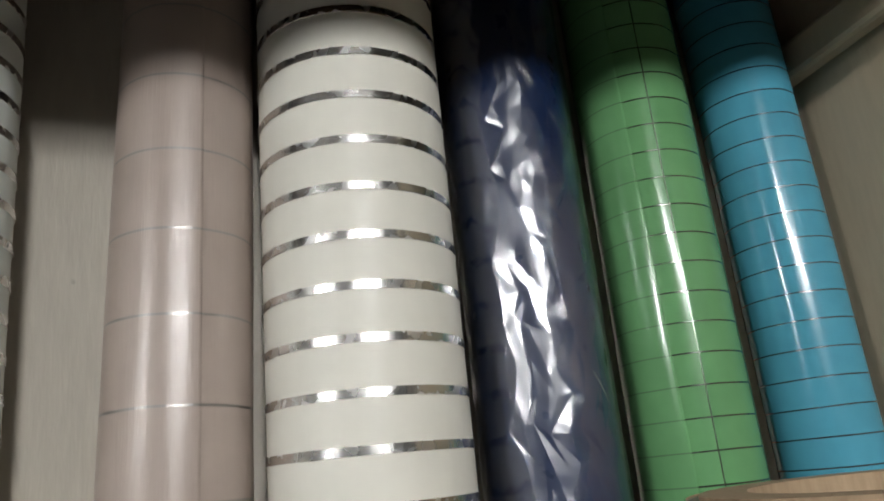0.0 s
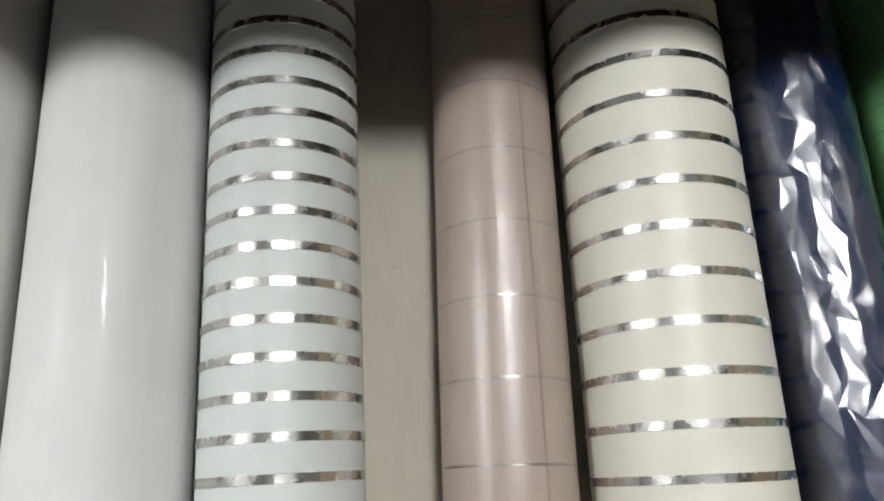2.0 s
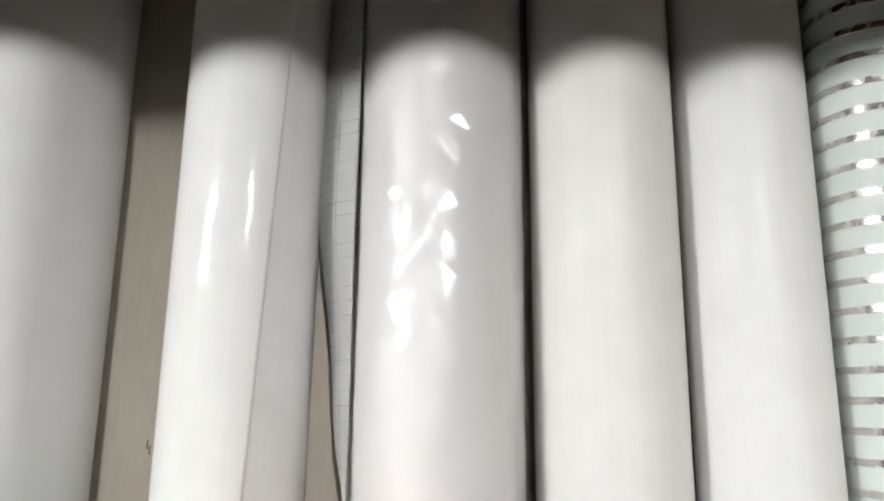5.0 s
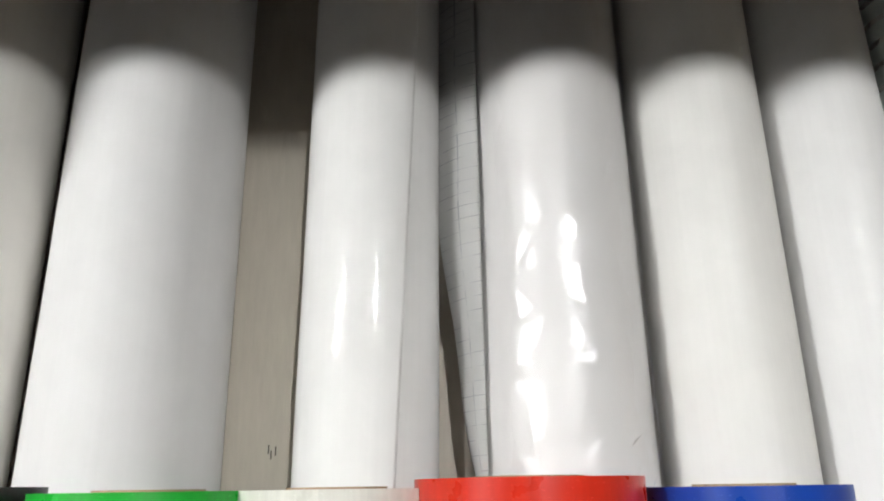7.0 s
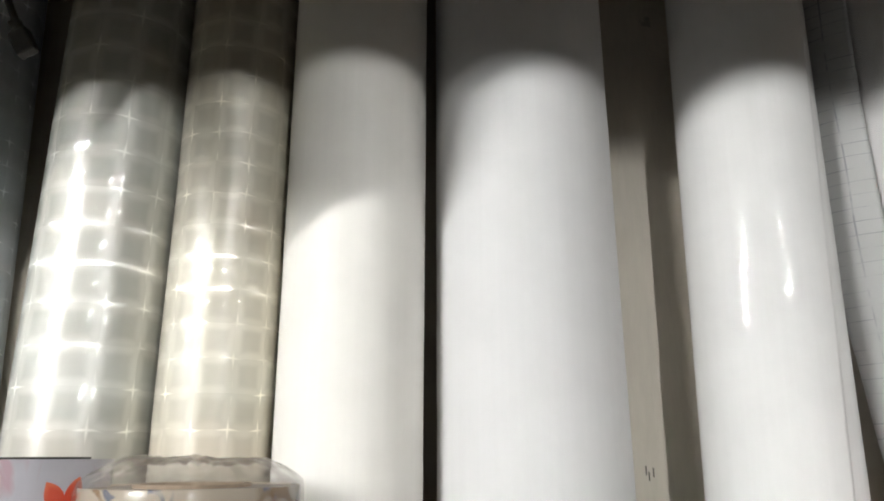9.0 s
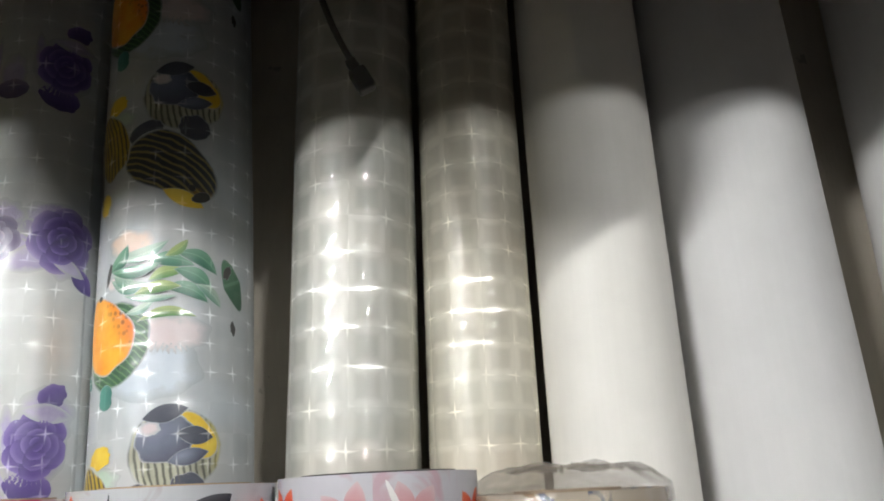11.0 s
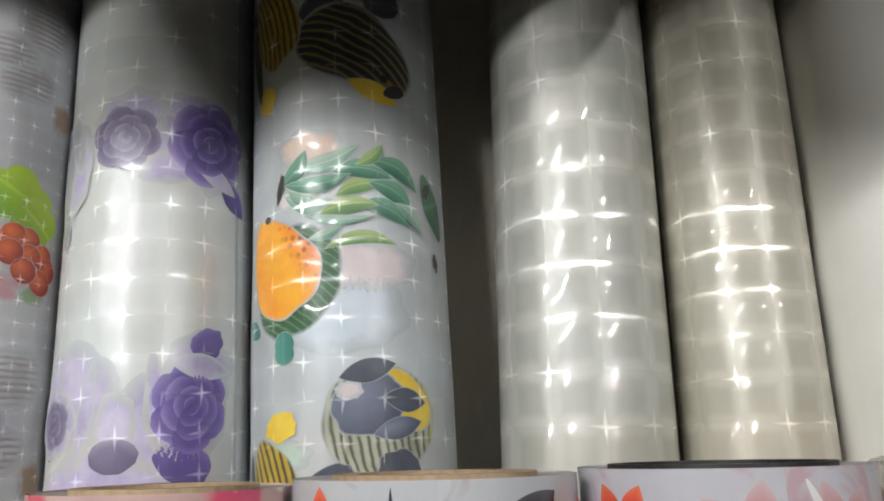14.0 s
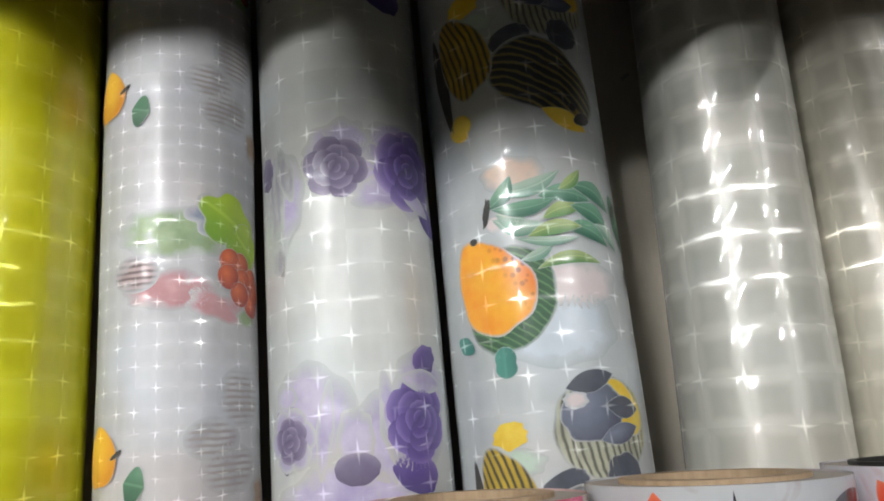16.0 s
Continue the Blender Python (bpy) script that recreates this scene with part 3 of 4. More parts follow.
def crinkled(roll, r, material, amount, seed, wide, tall, soft, label="crinkled clear cellophane wrapping"):
    """A loose clear wrapping of many small flat facets and a few long creases round a roll."""
    rng = random.Random(seed)
    bm = bmesh.new()
    layer = bm.loops.layers.uv.new("film")
    na, nz = round(2 * math.pi * r / wide), round((TOP - BASE - 0.012) / tall)
    grid = []
    for i in range(nz + 1):
        row = []
        for j in range(na):
            a = 2 * math.pi * (j + rng.uniform(-0.38, 0.38) + 0.5 * (i % 2)) / na
            h = 0.005 + (TOP - BASE - 0.013) * min(max((i + (rng.uniform(-0.4, 0.4) if 0 < i < nz else 0)) / nz, 0), 1)
            p = Vector((math.sin(a) * r * 26, math.cos(a) * r * 26, h * 14 + seed))
            crease = max(0.0, 1 - 3 * abs(noise.noise(p))) ** 2
            q = r + 0.0010 + amount * (rng.random() * 0.75 + crease * 1.1)
            row.append((bm.verts.new((q * math.sin(a), -q * math.cos(a), h)), (a * r, h + BASE)))
        grid.append(row)
    for i in range(nz):
        for j in range(na):
            k = (j + 1) % na
            quad = (grid[i][j], grid[i][k], grid[i + 1][k], grid[i + 1][j])
            for tri in (((0, 1, 2), (0, 2, 3)) if rng.random() < 0.5 else ((0, 1, 3), (1, 2, 3))):
                f = bm.faces.new([quad[t][0] for t in tri])
                for loop, t in zip(f.loops, tri):
                    loop[layer].uv = quad[t][1]
    return part("cellophane", bm, MATS[material], roll, label, smooth=soft)


def motif(roll, name, s, z, a, b, material, turn=0.0, shape=None, layer=1, label="", bend=0.0, seg=44, rings=8):
    """A printed figure on a roll's film, of half sizes a and b in millimetres, about (s, z)."""
    r = roll["radius"]
    bm = bmesh.new()
    ca, sa = math.cos(radians(turn)), math.sin(radians(turn))
    rows = []
    for i in range(rings + 1):
        row = []
        for j in range(seg + 1):
            t = 2 * math.pi * j / seg
            k = (i / rings) * (shape(t) if shape else 1.0)
            u, v = k * math.cos(t), k * math.sin(t)
            w = v * b + bend * u * u * a
            du, dv = (u * a * ca - w * sa) / 1000, (u * a * sa + w * ca) / 1000
            ss, zz = s / 1000 + du, z / 1000 + dv
            ang = ss / r
            q = r + roll["wobble"] * slack(roll["start"], ang, zz) + 0.00016 + 0.00012 * layer
            p = on_roll(q, ang * q, zz - BASE)
            row.append((p, {"film": (ss, zz), "local": (u, v), "edge": (i / rings, 0.0)}))
        rows.append(row)
    surface(bm, rows, ("film", "local", "edge"))
    return part(name, bm, MATS[material], roll, label)


# outlines: radius as a function of the angle
def leaf(t):
    """A lens with two pointed ends."""
    q, c = abs(math.sin(t)), math.cos(t) ** 2
    return (math.sqrt(q * q + 4 * c) - q) / (2 * c) if c > 1e-6 else 1.0


def petals(n, depth=0.16, phase=0.0):
    return lambda t: 1 - depth * (0.5 + 0.5 * math.cos(n * t + phase)) ** 2


def ragged(seed, depth=0.25):
    return lambda t: 1 - depth * (0.5 + 0.5 * noise.noise((2.2 * math.cos(t) + seed, 2.2 * math.sin(t), seed)))


def fishy(t):
    """A deep fish body: blunt nose, pointed fins."""
    return 0.86 + 0.12 * math.cos(2 * t) + 0.07 * math.cos(3 * t + 0.6)


def snouted(t):
    """A round fish body with a short snout."""
    return 0.84 + 0.16 * max(0.0, math.cos(t)) ** 6 + 0.05 * math.cos(3 * t) + 0.02 * math.cos(7 * t)


def fan(t):
    return 0.62 + 0.38 * max(0.0, math.cos(1.5 * (t - math.pi))) ** 0.5


# ---- structure ----
def structure():
    back = tagged(box_part("wall_back", (-1.26, BACK, -0.32), (0.36, BACK + 0.018, 0.62), MATS["panel"]), "cream painted back panel of the shelf", "wall", kind="structure")
    tagged(box_part("wall_side_right", (0.296, -0.32, -0.32), (0.314, BACK - 0.001, 0.62), MATS["side"]), "beige painted side panel of the shelf", "wall", kind="structure")
    tagged(box_part("wall_side_left", (-1.258, -0.16, -0.32), (-1.24, BACK - 0.001, 0.62), MATS["side"]), "beige painted side panel of the shelf", "wall", kind="structure")
    tagged(box_part("shelf_board", (-1.239, -0.24, BASE - 0.02), (0.295, BACK - 0.001, BASE), MATS["board"]), "painted shelf board under the rolls", "shelf", kind="structure")
    tagged(box_part("fascia", (-1.239, -0.150, 0.196), (0.295, -0.130, 0.60), MATS["fascia"]), "white fascia board hung before the roll tops", "board", kind="structure")
    # unseen sheet, added so less light bounces onto the shaded roll tops
    tagged(box_part("bounce_blocker", (-1.238, -0.1295, 0.199), (0.294, -0.126, 0.60), MATS["hardboard"], bevel=0.0), "dark brown sheet added behind the fascia against bounced light", "board", kind="structure")
    tagged(box_part("shelf_top", (-1.239, -0.128, 0.602), (0.295, BACK - 0.001, 0.62), MATS["hardboard"]), "painted board above the rolls", "shelf", kind="structure")
    tagged(box_part("trim", (0.283, -0.12, 0.176), (0.2945, BACK - 0.002, 0.196), MATS["side"], bevel=0.003), "beige wooden batten on the side panel", "batten", kind="structure")
    for name, a, b in (("floor", (-4, -6, -1.52), (3, 0.3, -1.5)), ("ceiling", (-4, -6, 1.6), (3, 0.3, 1.62)), ("wall_south", (-4, -6.02, -1.499), (3, -6.001, 1.599)),
                       ("wall_west", (-4.02, -6, -1.499), (-4.001, 0.3, 1.599)), ("wall_east", (3.001, -6, -1.499), (3.02, 0.3, 1.599)), ("wall_north", (-4, 0.301, -1.499), (3, 0.32, 1.599))):
        tagged(box_part(name, a, b, MATS["room"], bevel=0.0), "plain painted %s of the shop" % name.split("_")[0], name.split("_")[0], kind="structure")
    # cabinet under the display, down to the floor
    tagged(box_part("plinth", (-1.26, -0.24, -1.5), (0.36, BACK + 0.018, BASE - 0.0205), MATS["board"]), "painted cupboard front under the shelf", "cabinet", kind="structure")
    # pencil marks on the panel
    for k, (x, z) in enumerate(((-0.5085, -0.030), (-0.5045, -0.031), (-0.507, -0.033))):
        box_part("pencil_mark", (x, BACK - 0.0004, z - 0.003), (x + 0.0007, BACK - 0.0001, z + 0.002), MATS["pencil"], back, bevel=0)


def tube_lamps():
    for a, b in TUBES:
        a, b = Vector(a), Vector(b)
        d = b - a
        thing = tagged(new("tube_lamp"), "lit white fluorescent tube hung from the ceiling", "lamp", "tube lamps")
        thing.matrix_world = Matrix.Translation((a + b) / 2) @ d.to_track_quat("X", "Z").to_matrix().to_4x4()
        n = d.length / 2
        bm = bmesh.new()
        bmesh.ops.create_cone(bm, cap_ends=True, segments=12, radius1=0.016, radius2=0.016, depth=2 * n - 0.03, matrix=pose(0, 0, 0, 0, 90, 0))
        part("tube", bm, MATS["glow"], thing, "glowing white tube")
        box_part("housing", (-n, -0.03, 0.035), (n, 0.03, 0.075), MATS["enamel"], thing, 0.004)
        for s in (-1, 1):
            box_part("socket", (s * n - 0.012, -0.014, -0.018), (s * n + 0.012, 0.014, 0.034), MATS["enamel"], thing, 0.003)
            box_part("hanger", (s * n * 0.7 - 0.004, -0.004, 0.076), (s * n * 0.7 + 0.004, 0.004, 1.0995), MATS["enamel"], thing, 0.001)


structure()
tube_lamps()


# ---- the rolls, from the right-hand side panel to the left ----
film_roll("turquoise glossy film roll with thin silver lines", (0.2614, -0.0052, 0.0238, -0.0041, -0.0011), "cyan")
film_roll("green glossy tile-pattern film roll with thin dark lines", (0.2012, 0.0068, 0.0280, 0.0035, -0.0014), "green", seam=-39.0, slant=-22.0, step=0.0007)
r = film_roll("navy blue film roll in crinkled clear cellophane", (0.1331, 0.0097, 0.0291, 0.0018, 0.0023), "navy")
crinkled(r, r["radius"], "cellophane", 0.0006, 4, 0.0052, 0.0115, False)
P_CREAM = (0.0557, 0.0071, 0.0403, 0.0085, -0.0058)
r = film_roll("wide cream film roll with broad silver stripes", P_CREAM, "cream")
bands(r, P_CREAM[2], 0.0086, 0.01938, 0.0034)
film_roll("pinkish beige satin film roll with thin silver lines", (-0.0168, 0.0178, 0.0283, 0.0242, 0.0128), "beige", seam=19.0, slant=-20.0, step=0.0005)
P_FROST = (-0.1090, 0.0138, 0.0327, -0.0064, -0.0057)
r = film_roll("frosted white film roll with narrow silver stripes", P_FROST, "frosted")
bands(r, P_FROST[2], -0.0030, 0.01438, 0.0036)
film_roll("plain silky white film roll", (-0.1786, 0.0182, 0.0346, -0.0072, 0.0029), "white_silk")
film_roll("white film roll with a fine net texture", (-0.2550, 0.0167, 0.0387, -0.0077, -0.0070), "white_net")
P_WRAPPED = (-0.3423, 0.0132, 0.0441, -0.0030, 0.0036)
r = film_roll("greyish white film roll in thin crinkled cellophane", P_WRAPPED, "white_grey")
crinkled(r, r["radius"], "cellophane_thin", 0.0009, 11, 0.0056, 0.0095, False)
film_roll("glossy white film roll with a loose film edge", (-0.4472, 0.0108, 0.0386, 0.0128, -0.0076), "white_gloss", seam=30.5, slant=58.0, step=0.0013)
film_roll("thick matt white film roll", (-0.5730, 0.0057, 0.0491, -0.0015, 0.0113), "white_matt")
film_roll("matt warm white film roll", (-0.6649, -0.0108, 0.0371, 0.0065, -0.0044), "white_warm")
film_roll("slim clear film roll pressed into small squares", (-0.7360, -0.0028, 0.0301, 0.0087, -0.0034), "holo_slim", wobble=0.0004)
film_roll("clear film roll pressed into shiny squares", (-0.8060, -0.0019, 0.0357, 0.0133, 0.0022), "holo_wide", wobble=0.0004)
fish = film_roll("clear film roll printed with tropical fish", (-0.9023, -0.0006, 0.0417, -0.0362, 0.0013), "print_fish", wobble=0.0007)
rose = film_roll("clear film roll printed with purple roses", (-0.9858, 0.0057, 0.0399, -0.0370, 0.0009), "print_rose", seam=68.0, slant=-6.0, step=0.0012, wobble=0.0006)
fruit = film_roll("clear film roll printed with fruit and leaves", (-1.0626, -0.0024, 0.0332, -0.0312, 0.0016), "print_fruit", wobble=0.0006)
film_roll("bright yellow clear film roll pressed into squares", (-1.1448, -0.0130, 0.0446, -0.0177, -0.0002), "holo_yellow", wobble=0.0004)


# ---- printed figures ----
def fish_prints(roll):
    for rep in (0, -192, 192):   # the pattern repeats along the roll
        def at(z):
            return z + rep

        def fits(z, b):
            return BASE * 1000 + b + 2 < at(z) < TOP * 1000 - b - 2
        items = [
            (0, 31, 30, 17, "mist_blue", 0, ragged(2), 0, "printed_tint"), (10, 50, 24, 12, "blush", 0, ragged(4), 0, "printed_tint"),
            (-12, 99, 17, 10, "peach", 0, ragged(7, 0.3), 1, "printed_coral"),
            (-20, 46, 25, 21, "tang_fin", 60, ragged(17, 0.12), 1, "printed_fin"), (-26, 51, 24, 21, "tang", 120, snouted, 2, "printed_fish"),
            (-24, 22, 8, 8, "teal", 90, fan, 1, "printed_tail"), (-44, 30, 4, 6, "teal", 60, leaf, 1, "printed_fin"),
            (-33, 73, 2.0, 1.6, "black", 0, None, 4, "printed_eye"),
            (8, 143, 28, 23, "angel_dark", -30, fishy, 2, "printed_fish"), (15, 123, 12, 4.5, "yellow", -25, leaf, 3, "printed_fin"), (-6, 163, 12, 7, "slate_dark", 25, ragged(3), 1, "printed_fin"),
            (20, 166, 10, 9, "slate_dark", 0, ragged(5), 1, "printed_fin"), (24, 124, 6, 3.5, "black", 20, ragged(6), 4, "printed_mouth"), (19, 129, 2, 2, "black", 0, None, 5, "printed_eye"),
            (-29, 159, 13, 28, "angel_yellow", 14, fishy, 2, "printed_fish"), (-33, 127, 8, 9, "yellow", 60, fan, 1, "printed_tail"), (-42, 150, 4, 26, "black", 8, leaf, 1, "printed_fin"),
            (14, -8, 24, 21, "fan_stripe", 0, ragged(12, 0.1), 1, "printed_fin"), (21, -1, 15, 13, "yellow", -30, fishy, 2, "printed_fin"), (9, -2, 16, 13, "slate", 10, ragged(9, 0.25), 3, "printed_fish"),
            (9, 10, 11, 4.5, "slate_dark", 12, leaf, 4, "printed_fin"), (23, -1, 9, 4.5, "slate_dark", -8, leaf, 4, "printed_fin"), (20, -11, 10, 4, "slate", 12, leaf, 4, "printed_fin"), (2, 3, 6, 4, "blush", 0, ragged(2, 0.3), 4, "printed_face"),
            (-26, -8, 10, 7, "yellow", 10, ragged(8, 0.4), 1, "printed_figure"), (-24, -19, 15, 8, "pale_green", 0, ragged(15, 0.4), 0, "printed_figure"),
            (44, 78, 7, 15, "dark_green", 25, leaf, 1, "printed_leaf"), (-25, 84, 2.2, 9, "black", -15, ragged(11, 0.5), 3, "printed_figure"), (-22, 78, 4, 4, "blush", 0, None, 3, "printed_figure"),
            (40, 84, 3.5, 6, "black", -30, ragged(21, 0.6), 2, "printed_butterfly"), (44, 54, 3, 6, "black", 10, ragged(22, 0.7), 2, "printed_butterfly"),
        ]
        for k, (s, z, a, b, turn, mat, bow) in enumerate((
                (-4, 92, 19, 4.5, 14, "mint", 0.25), (14, 89, 15, 5.0, -6, "sea_green", -0.2), (31, 90, 15, 5.0, -26, "sea_green", -0.3), (-8, 83, 17, 4.2, 4, "sea_green", 0.2), (11, 82, 12, 4.0, 14, "leaf_green", -0.2),
                (29, 80, 14, 5.0, -30, "sea_green", -0.25), (-12, 75, 14, 4.5, -10, "mint", 0.3), (6, 74, 15, 4.0, 8, "leaf_green", -0.15), (24, 73, 15, 4.6, -18, "sea_green", -0.3), (-18, 90, 11, 4.5, 48, "sea_green", 0.3),
                (-15, 80, 8, 6, -20, "mint", 0.0), (38, 71, 11, 3.6, -40, "mint", -0.2), (12, 61, 18, 3.4, 3, "leaf_green", -0.25), (-3, 63, 10, 2.8, 24, "mint", 0.2), (18, 94, 9, 3.2, 40, "leaf_green", 0.2), (2, 68, 17, 2.4, -3, "mint", 0.15))):
            items.append((s * 0.84 - 2, z, a * 0.82, b * 0.86, mat, turn, leaf, 2 + k % 4, "printed_leaf", bow))
        for s, z, a, b, mat, turn, shape, layer, name, *bow in items:
            if fits(z, max(a, b)):
                motif(roll, name, s, at(z), a, b, mat, turn, shape, layer, bend=bow[0] if bow else 0.0)


def rose_bloom(roll, s, z, size, outer, inner, turn=0.0, squeeze=1.0):
    """A printed rose: three rings of overlapping petals round a dark heart."""
    for ring, (count, reach, a, b, mat) in enumerate(((6, 0.66, 0.50, 0.40, outer), (5, 0.42, 0.42, 0.34, inner), (4, 0.22, 0.30, 0.24, inner), (2, 0.08, 0.18, 0.13, inner))):
        for k in range(count):
            t = turn + 360 * k / count + 29 * ring
            ds, dz = size * reach * math.cos(radians(t)) * squeeze, size * reach * math.sin(radians(t))
            motif(roll, "printed_petal", s + ds, z + dz, size * a, size * b, mat, t - 90 + 12, ragged(ring * 7 + k, 0.16), 2 + ring + 0.12 * k, seg=28, rings=6)


def rose_prints(roll):
    for k, (s, z, a, b) in enumerate(((-20, 4, 26, 26), (14, -6, 26, 22), (-8, -30, 40, 18), (30, 12, 18, 20), (6, 112, 30, 16), (-30, 98, 16, 26), (34, 100, 16, 20))):
        motif(roll, "printed_wash", s, z, a, b, "lilac", 0, ragged(40 + k, 0.4), 0)
    for rep in (0, -215, 215):
        for s, z, a, b, mat, turn, shape, layer, name in (
                (22, 117, 22, 14, "mauve", 10, ragged(51, 0.4), 1, "printed_petal"), (-2, 116, 20, 16, "mauve", 30, ragged(52, 0.4), 1, "printed_petal"), (18, 96, 20, 10, "mauve", 20, ragged(53, 0.4), 1, "printed_petal"),
                (24, 122, 16, 8, "lilac", 10, ragged(3, 0.4), 1, "printed_petal"), (3, 121, 13, 7, "lilac", -12, ragged(5, 0.4), 1, "printed_petal"), (14, 99, 22, 9, "lilac", -20, ragged(8, 0.5), 0, "printed_petal"),
                (43, 86, 10, 5, "violet", -50, leaf, 2, "printed_petal"), (34, 93, 12, 4, "lilac", -30, leaf, 3, "printed_petal"),
                (-34, 96, 9, 23, "grey_leaf", -8, petals(3, 0.3), 1, "printed_leaf"), (-27, 108, 5, 14, "grey_leaf", 14, leaf, 2, "printed_leaf"), (-41, 112, 7, 10, "rose_grey", 0, ragged(9, 0.4), 1, "printed_petal"),
                (-33, 70, 6, 8, "grey_leaf", 0, ragged(14, 0.5), 1, "printed_leaf")):
            if BASE * 1000 + 26 < z + rep < TOP * 1000 - 26:
                motif(roll, name, s, z + rep, a, b, mat, turn, shape, layer)
        if BASE * 1000 + 30 < 107 + rep < TOP * 1000 - 30:
            rose_bloom(roll, 31, 107 + rep, 19, "rose_mid", "rose_deep", 20, 0.85)
            rose_bloom(roll, -3, 107 + rep, 14, "rose_grey", "rose_grey", 50)
        if BASE * 1000 + 30 < rep - 3 < TOP * 1000 - 30:
            rose_bloom(roll, 26, rep - 1, 17, "violet", "violet", 35, 0.8)
            rose_bloom(roll, -30, rep - 5, 13, "mauve", "rose_grey", 10)
        for s, z, a, b, mat, turn, shape, layer, name in (
                (25, -2, 20, 24, "mauve", 8, ragged(55, 0.35), 1, "printed_petal"), (32, 23, 9, 7, "violet", 30, ragged(4, 0.3), 2, "printed_petal"), (30, 14, 13, 5, "lilac", -8, leaf, 3, "printed_petal"),
                (24, -22, 13, 9, "violet", -20, ragged(6, 0.3), 1, "printed_petal"), (-1, -8, 9, 17, "lilac", 0, ragged(31, 0.35), 1, "printed_vase"), (-1, -18, 10, 7, "rose_grey", 0, ragged(33, 0.2), 2, "printed_vase"),
                (-31, -5, 10, 15, "rose_grey", 10, petals(4, 0.3), 1, "printed_rose"), (-13, -2, 4, 20, "lilac", -8, leaf, 1, "printed_stem"),
                (13, 4, 4, 16, "lilac", 6, leaf, 1, "printed_stem"), (-32, 12, 8, 6, "lilac", 0, ragged(37, 0.4), 1, "printed_petal")):
            if BASE * 1000 + 26 < z + rep < TOP * 1000 - 26:
                motif(roll, name, s, z + rep, a, b, mat, turn, shape, layer)


def fruit_prints(roll):
    for rep in (0, -154, 154):
        items = [
            (8, 80, 34, 15, "moss", 0, ragged(3, 0.45), 0, "printed_leaf"), (22, 88, 12, 10, "dusk", 0, petals(5, 0.3), 1, "printed_flower"), (31, 86, 17, 13, "lime", -30, petals(5, 0.2), 2, "printed_leaf"),
            (39, 76, 11, 12, "lime", -40, petals(4, 0.2), 2, "printed_leaf"), (5, 56, 24, 11, "pink", 0, ragged(5, 0.4), 1, "printed_blossom"), (24, 49, 15, 7, "pink", -14, petals(4, 0.25), 1, "printed_blossom"),
            (-9, 63, 10, 8, "hatch_dark", 0, None, 2, "printed_hatching"), (36, 12, 13, 13, "hatch", 0, None, 1, "printed_hatching"), (22, -4, 12, 9, "hatch", 0, None, 1, "printed_hatching"), (30, 138, 14, 10, "hatch", 0, None, 1, "printed_hatching"),
            (48, 126, 8, 10, "brown", 0, ragged(12, 0.4), 1, "printed_figure"), (40, 45, 8, 5, "moss", 0, ragged(13, 0.3), 1, "printed_leaf"),
            (-26, 146, 10, 16, "pear", -8, fishy, 2, "printed_pear"), (-8, 135, 4.5, 7.5, "dark_green", -15, leaf, 2, "printed_leaf"), (-16, 147, 3.5, 0.9, "black", 30, None, 3, "printed_stalk"),
        ]
        for s, z in ((30, 69), (36, 68), (29, 62), (35, 55), (43, 62), (43, 51), (37, 61), (46, 57)):
            items.append((s, z, 5.4, 5.6, "plum", 0, None, 3 + (s % 3), "printed_berry"))
        for s, z, a, b, mat, turn, shape, layer, name in items:
            if BASE * 1000 + 20 < z + rep < TOP * 1000 - 20:
                motif(roll, name, s, z + rep, a, b, mat, turn, shape, layer)


fish_prints(fish)
rose_prints(rose)
fruit_prints(fruit)


# ---- loose backing paper beside the wrapped roll ----
def loose_paper():
    bm = bmesh.new()
    rows = []
    for i in range(61):
        z = -0.20 + 0.46 * i / 60
        left = -0.3905 - 0.019 * min(1.0, max(0.0, (z + 0.05) / 0.15)) ** 0.8 + 0.0008 * math.sin(z * 60)
        row = []
        for j in range(15):
            f = j / 14
            x = left + (-0.3855 - left) * f
            y = 0.014 - 0.019 * f - 0.003 * math.sin(f * math.pi) + 0.001 * math.sin(z * 35 + 2 * f)
            row.append((Vector((x, y, z)), {"film": (f * 0.02, z)}))
        rows.append(row)
    surface(bm, rows, ("film",))
    bmesh.ops.solidify(bm, geom=bm.faces[:], thickness=0.0003)
    tagged(part("paper_sheet", bm, MATS["paper"]), "loose white backing paper with thin grid lines", "paper")


loose_paper()


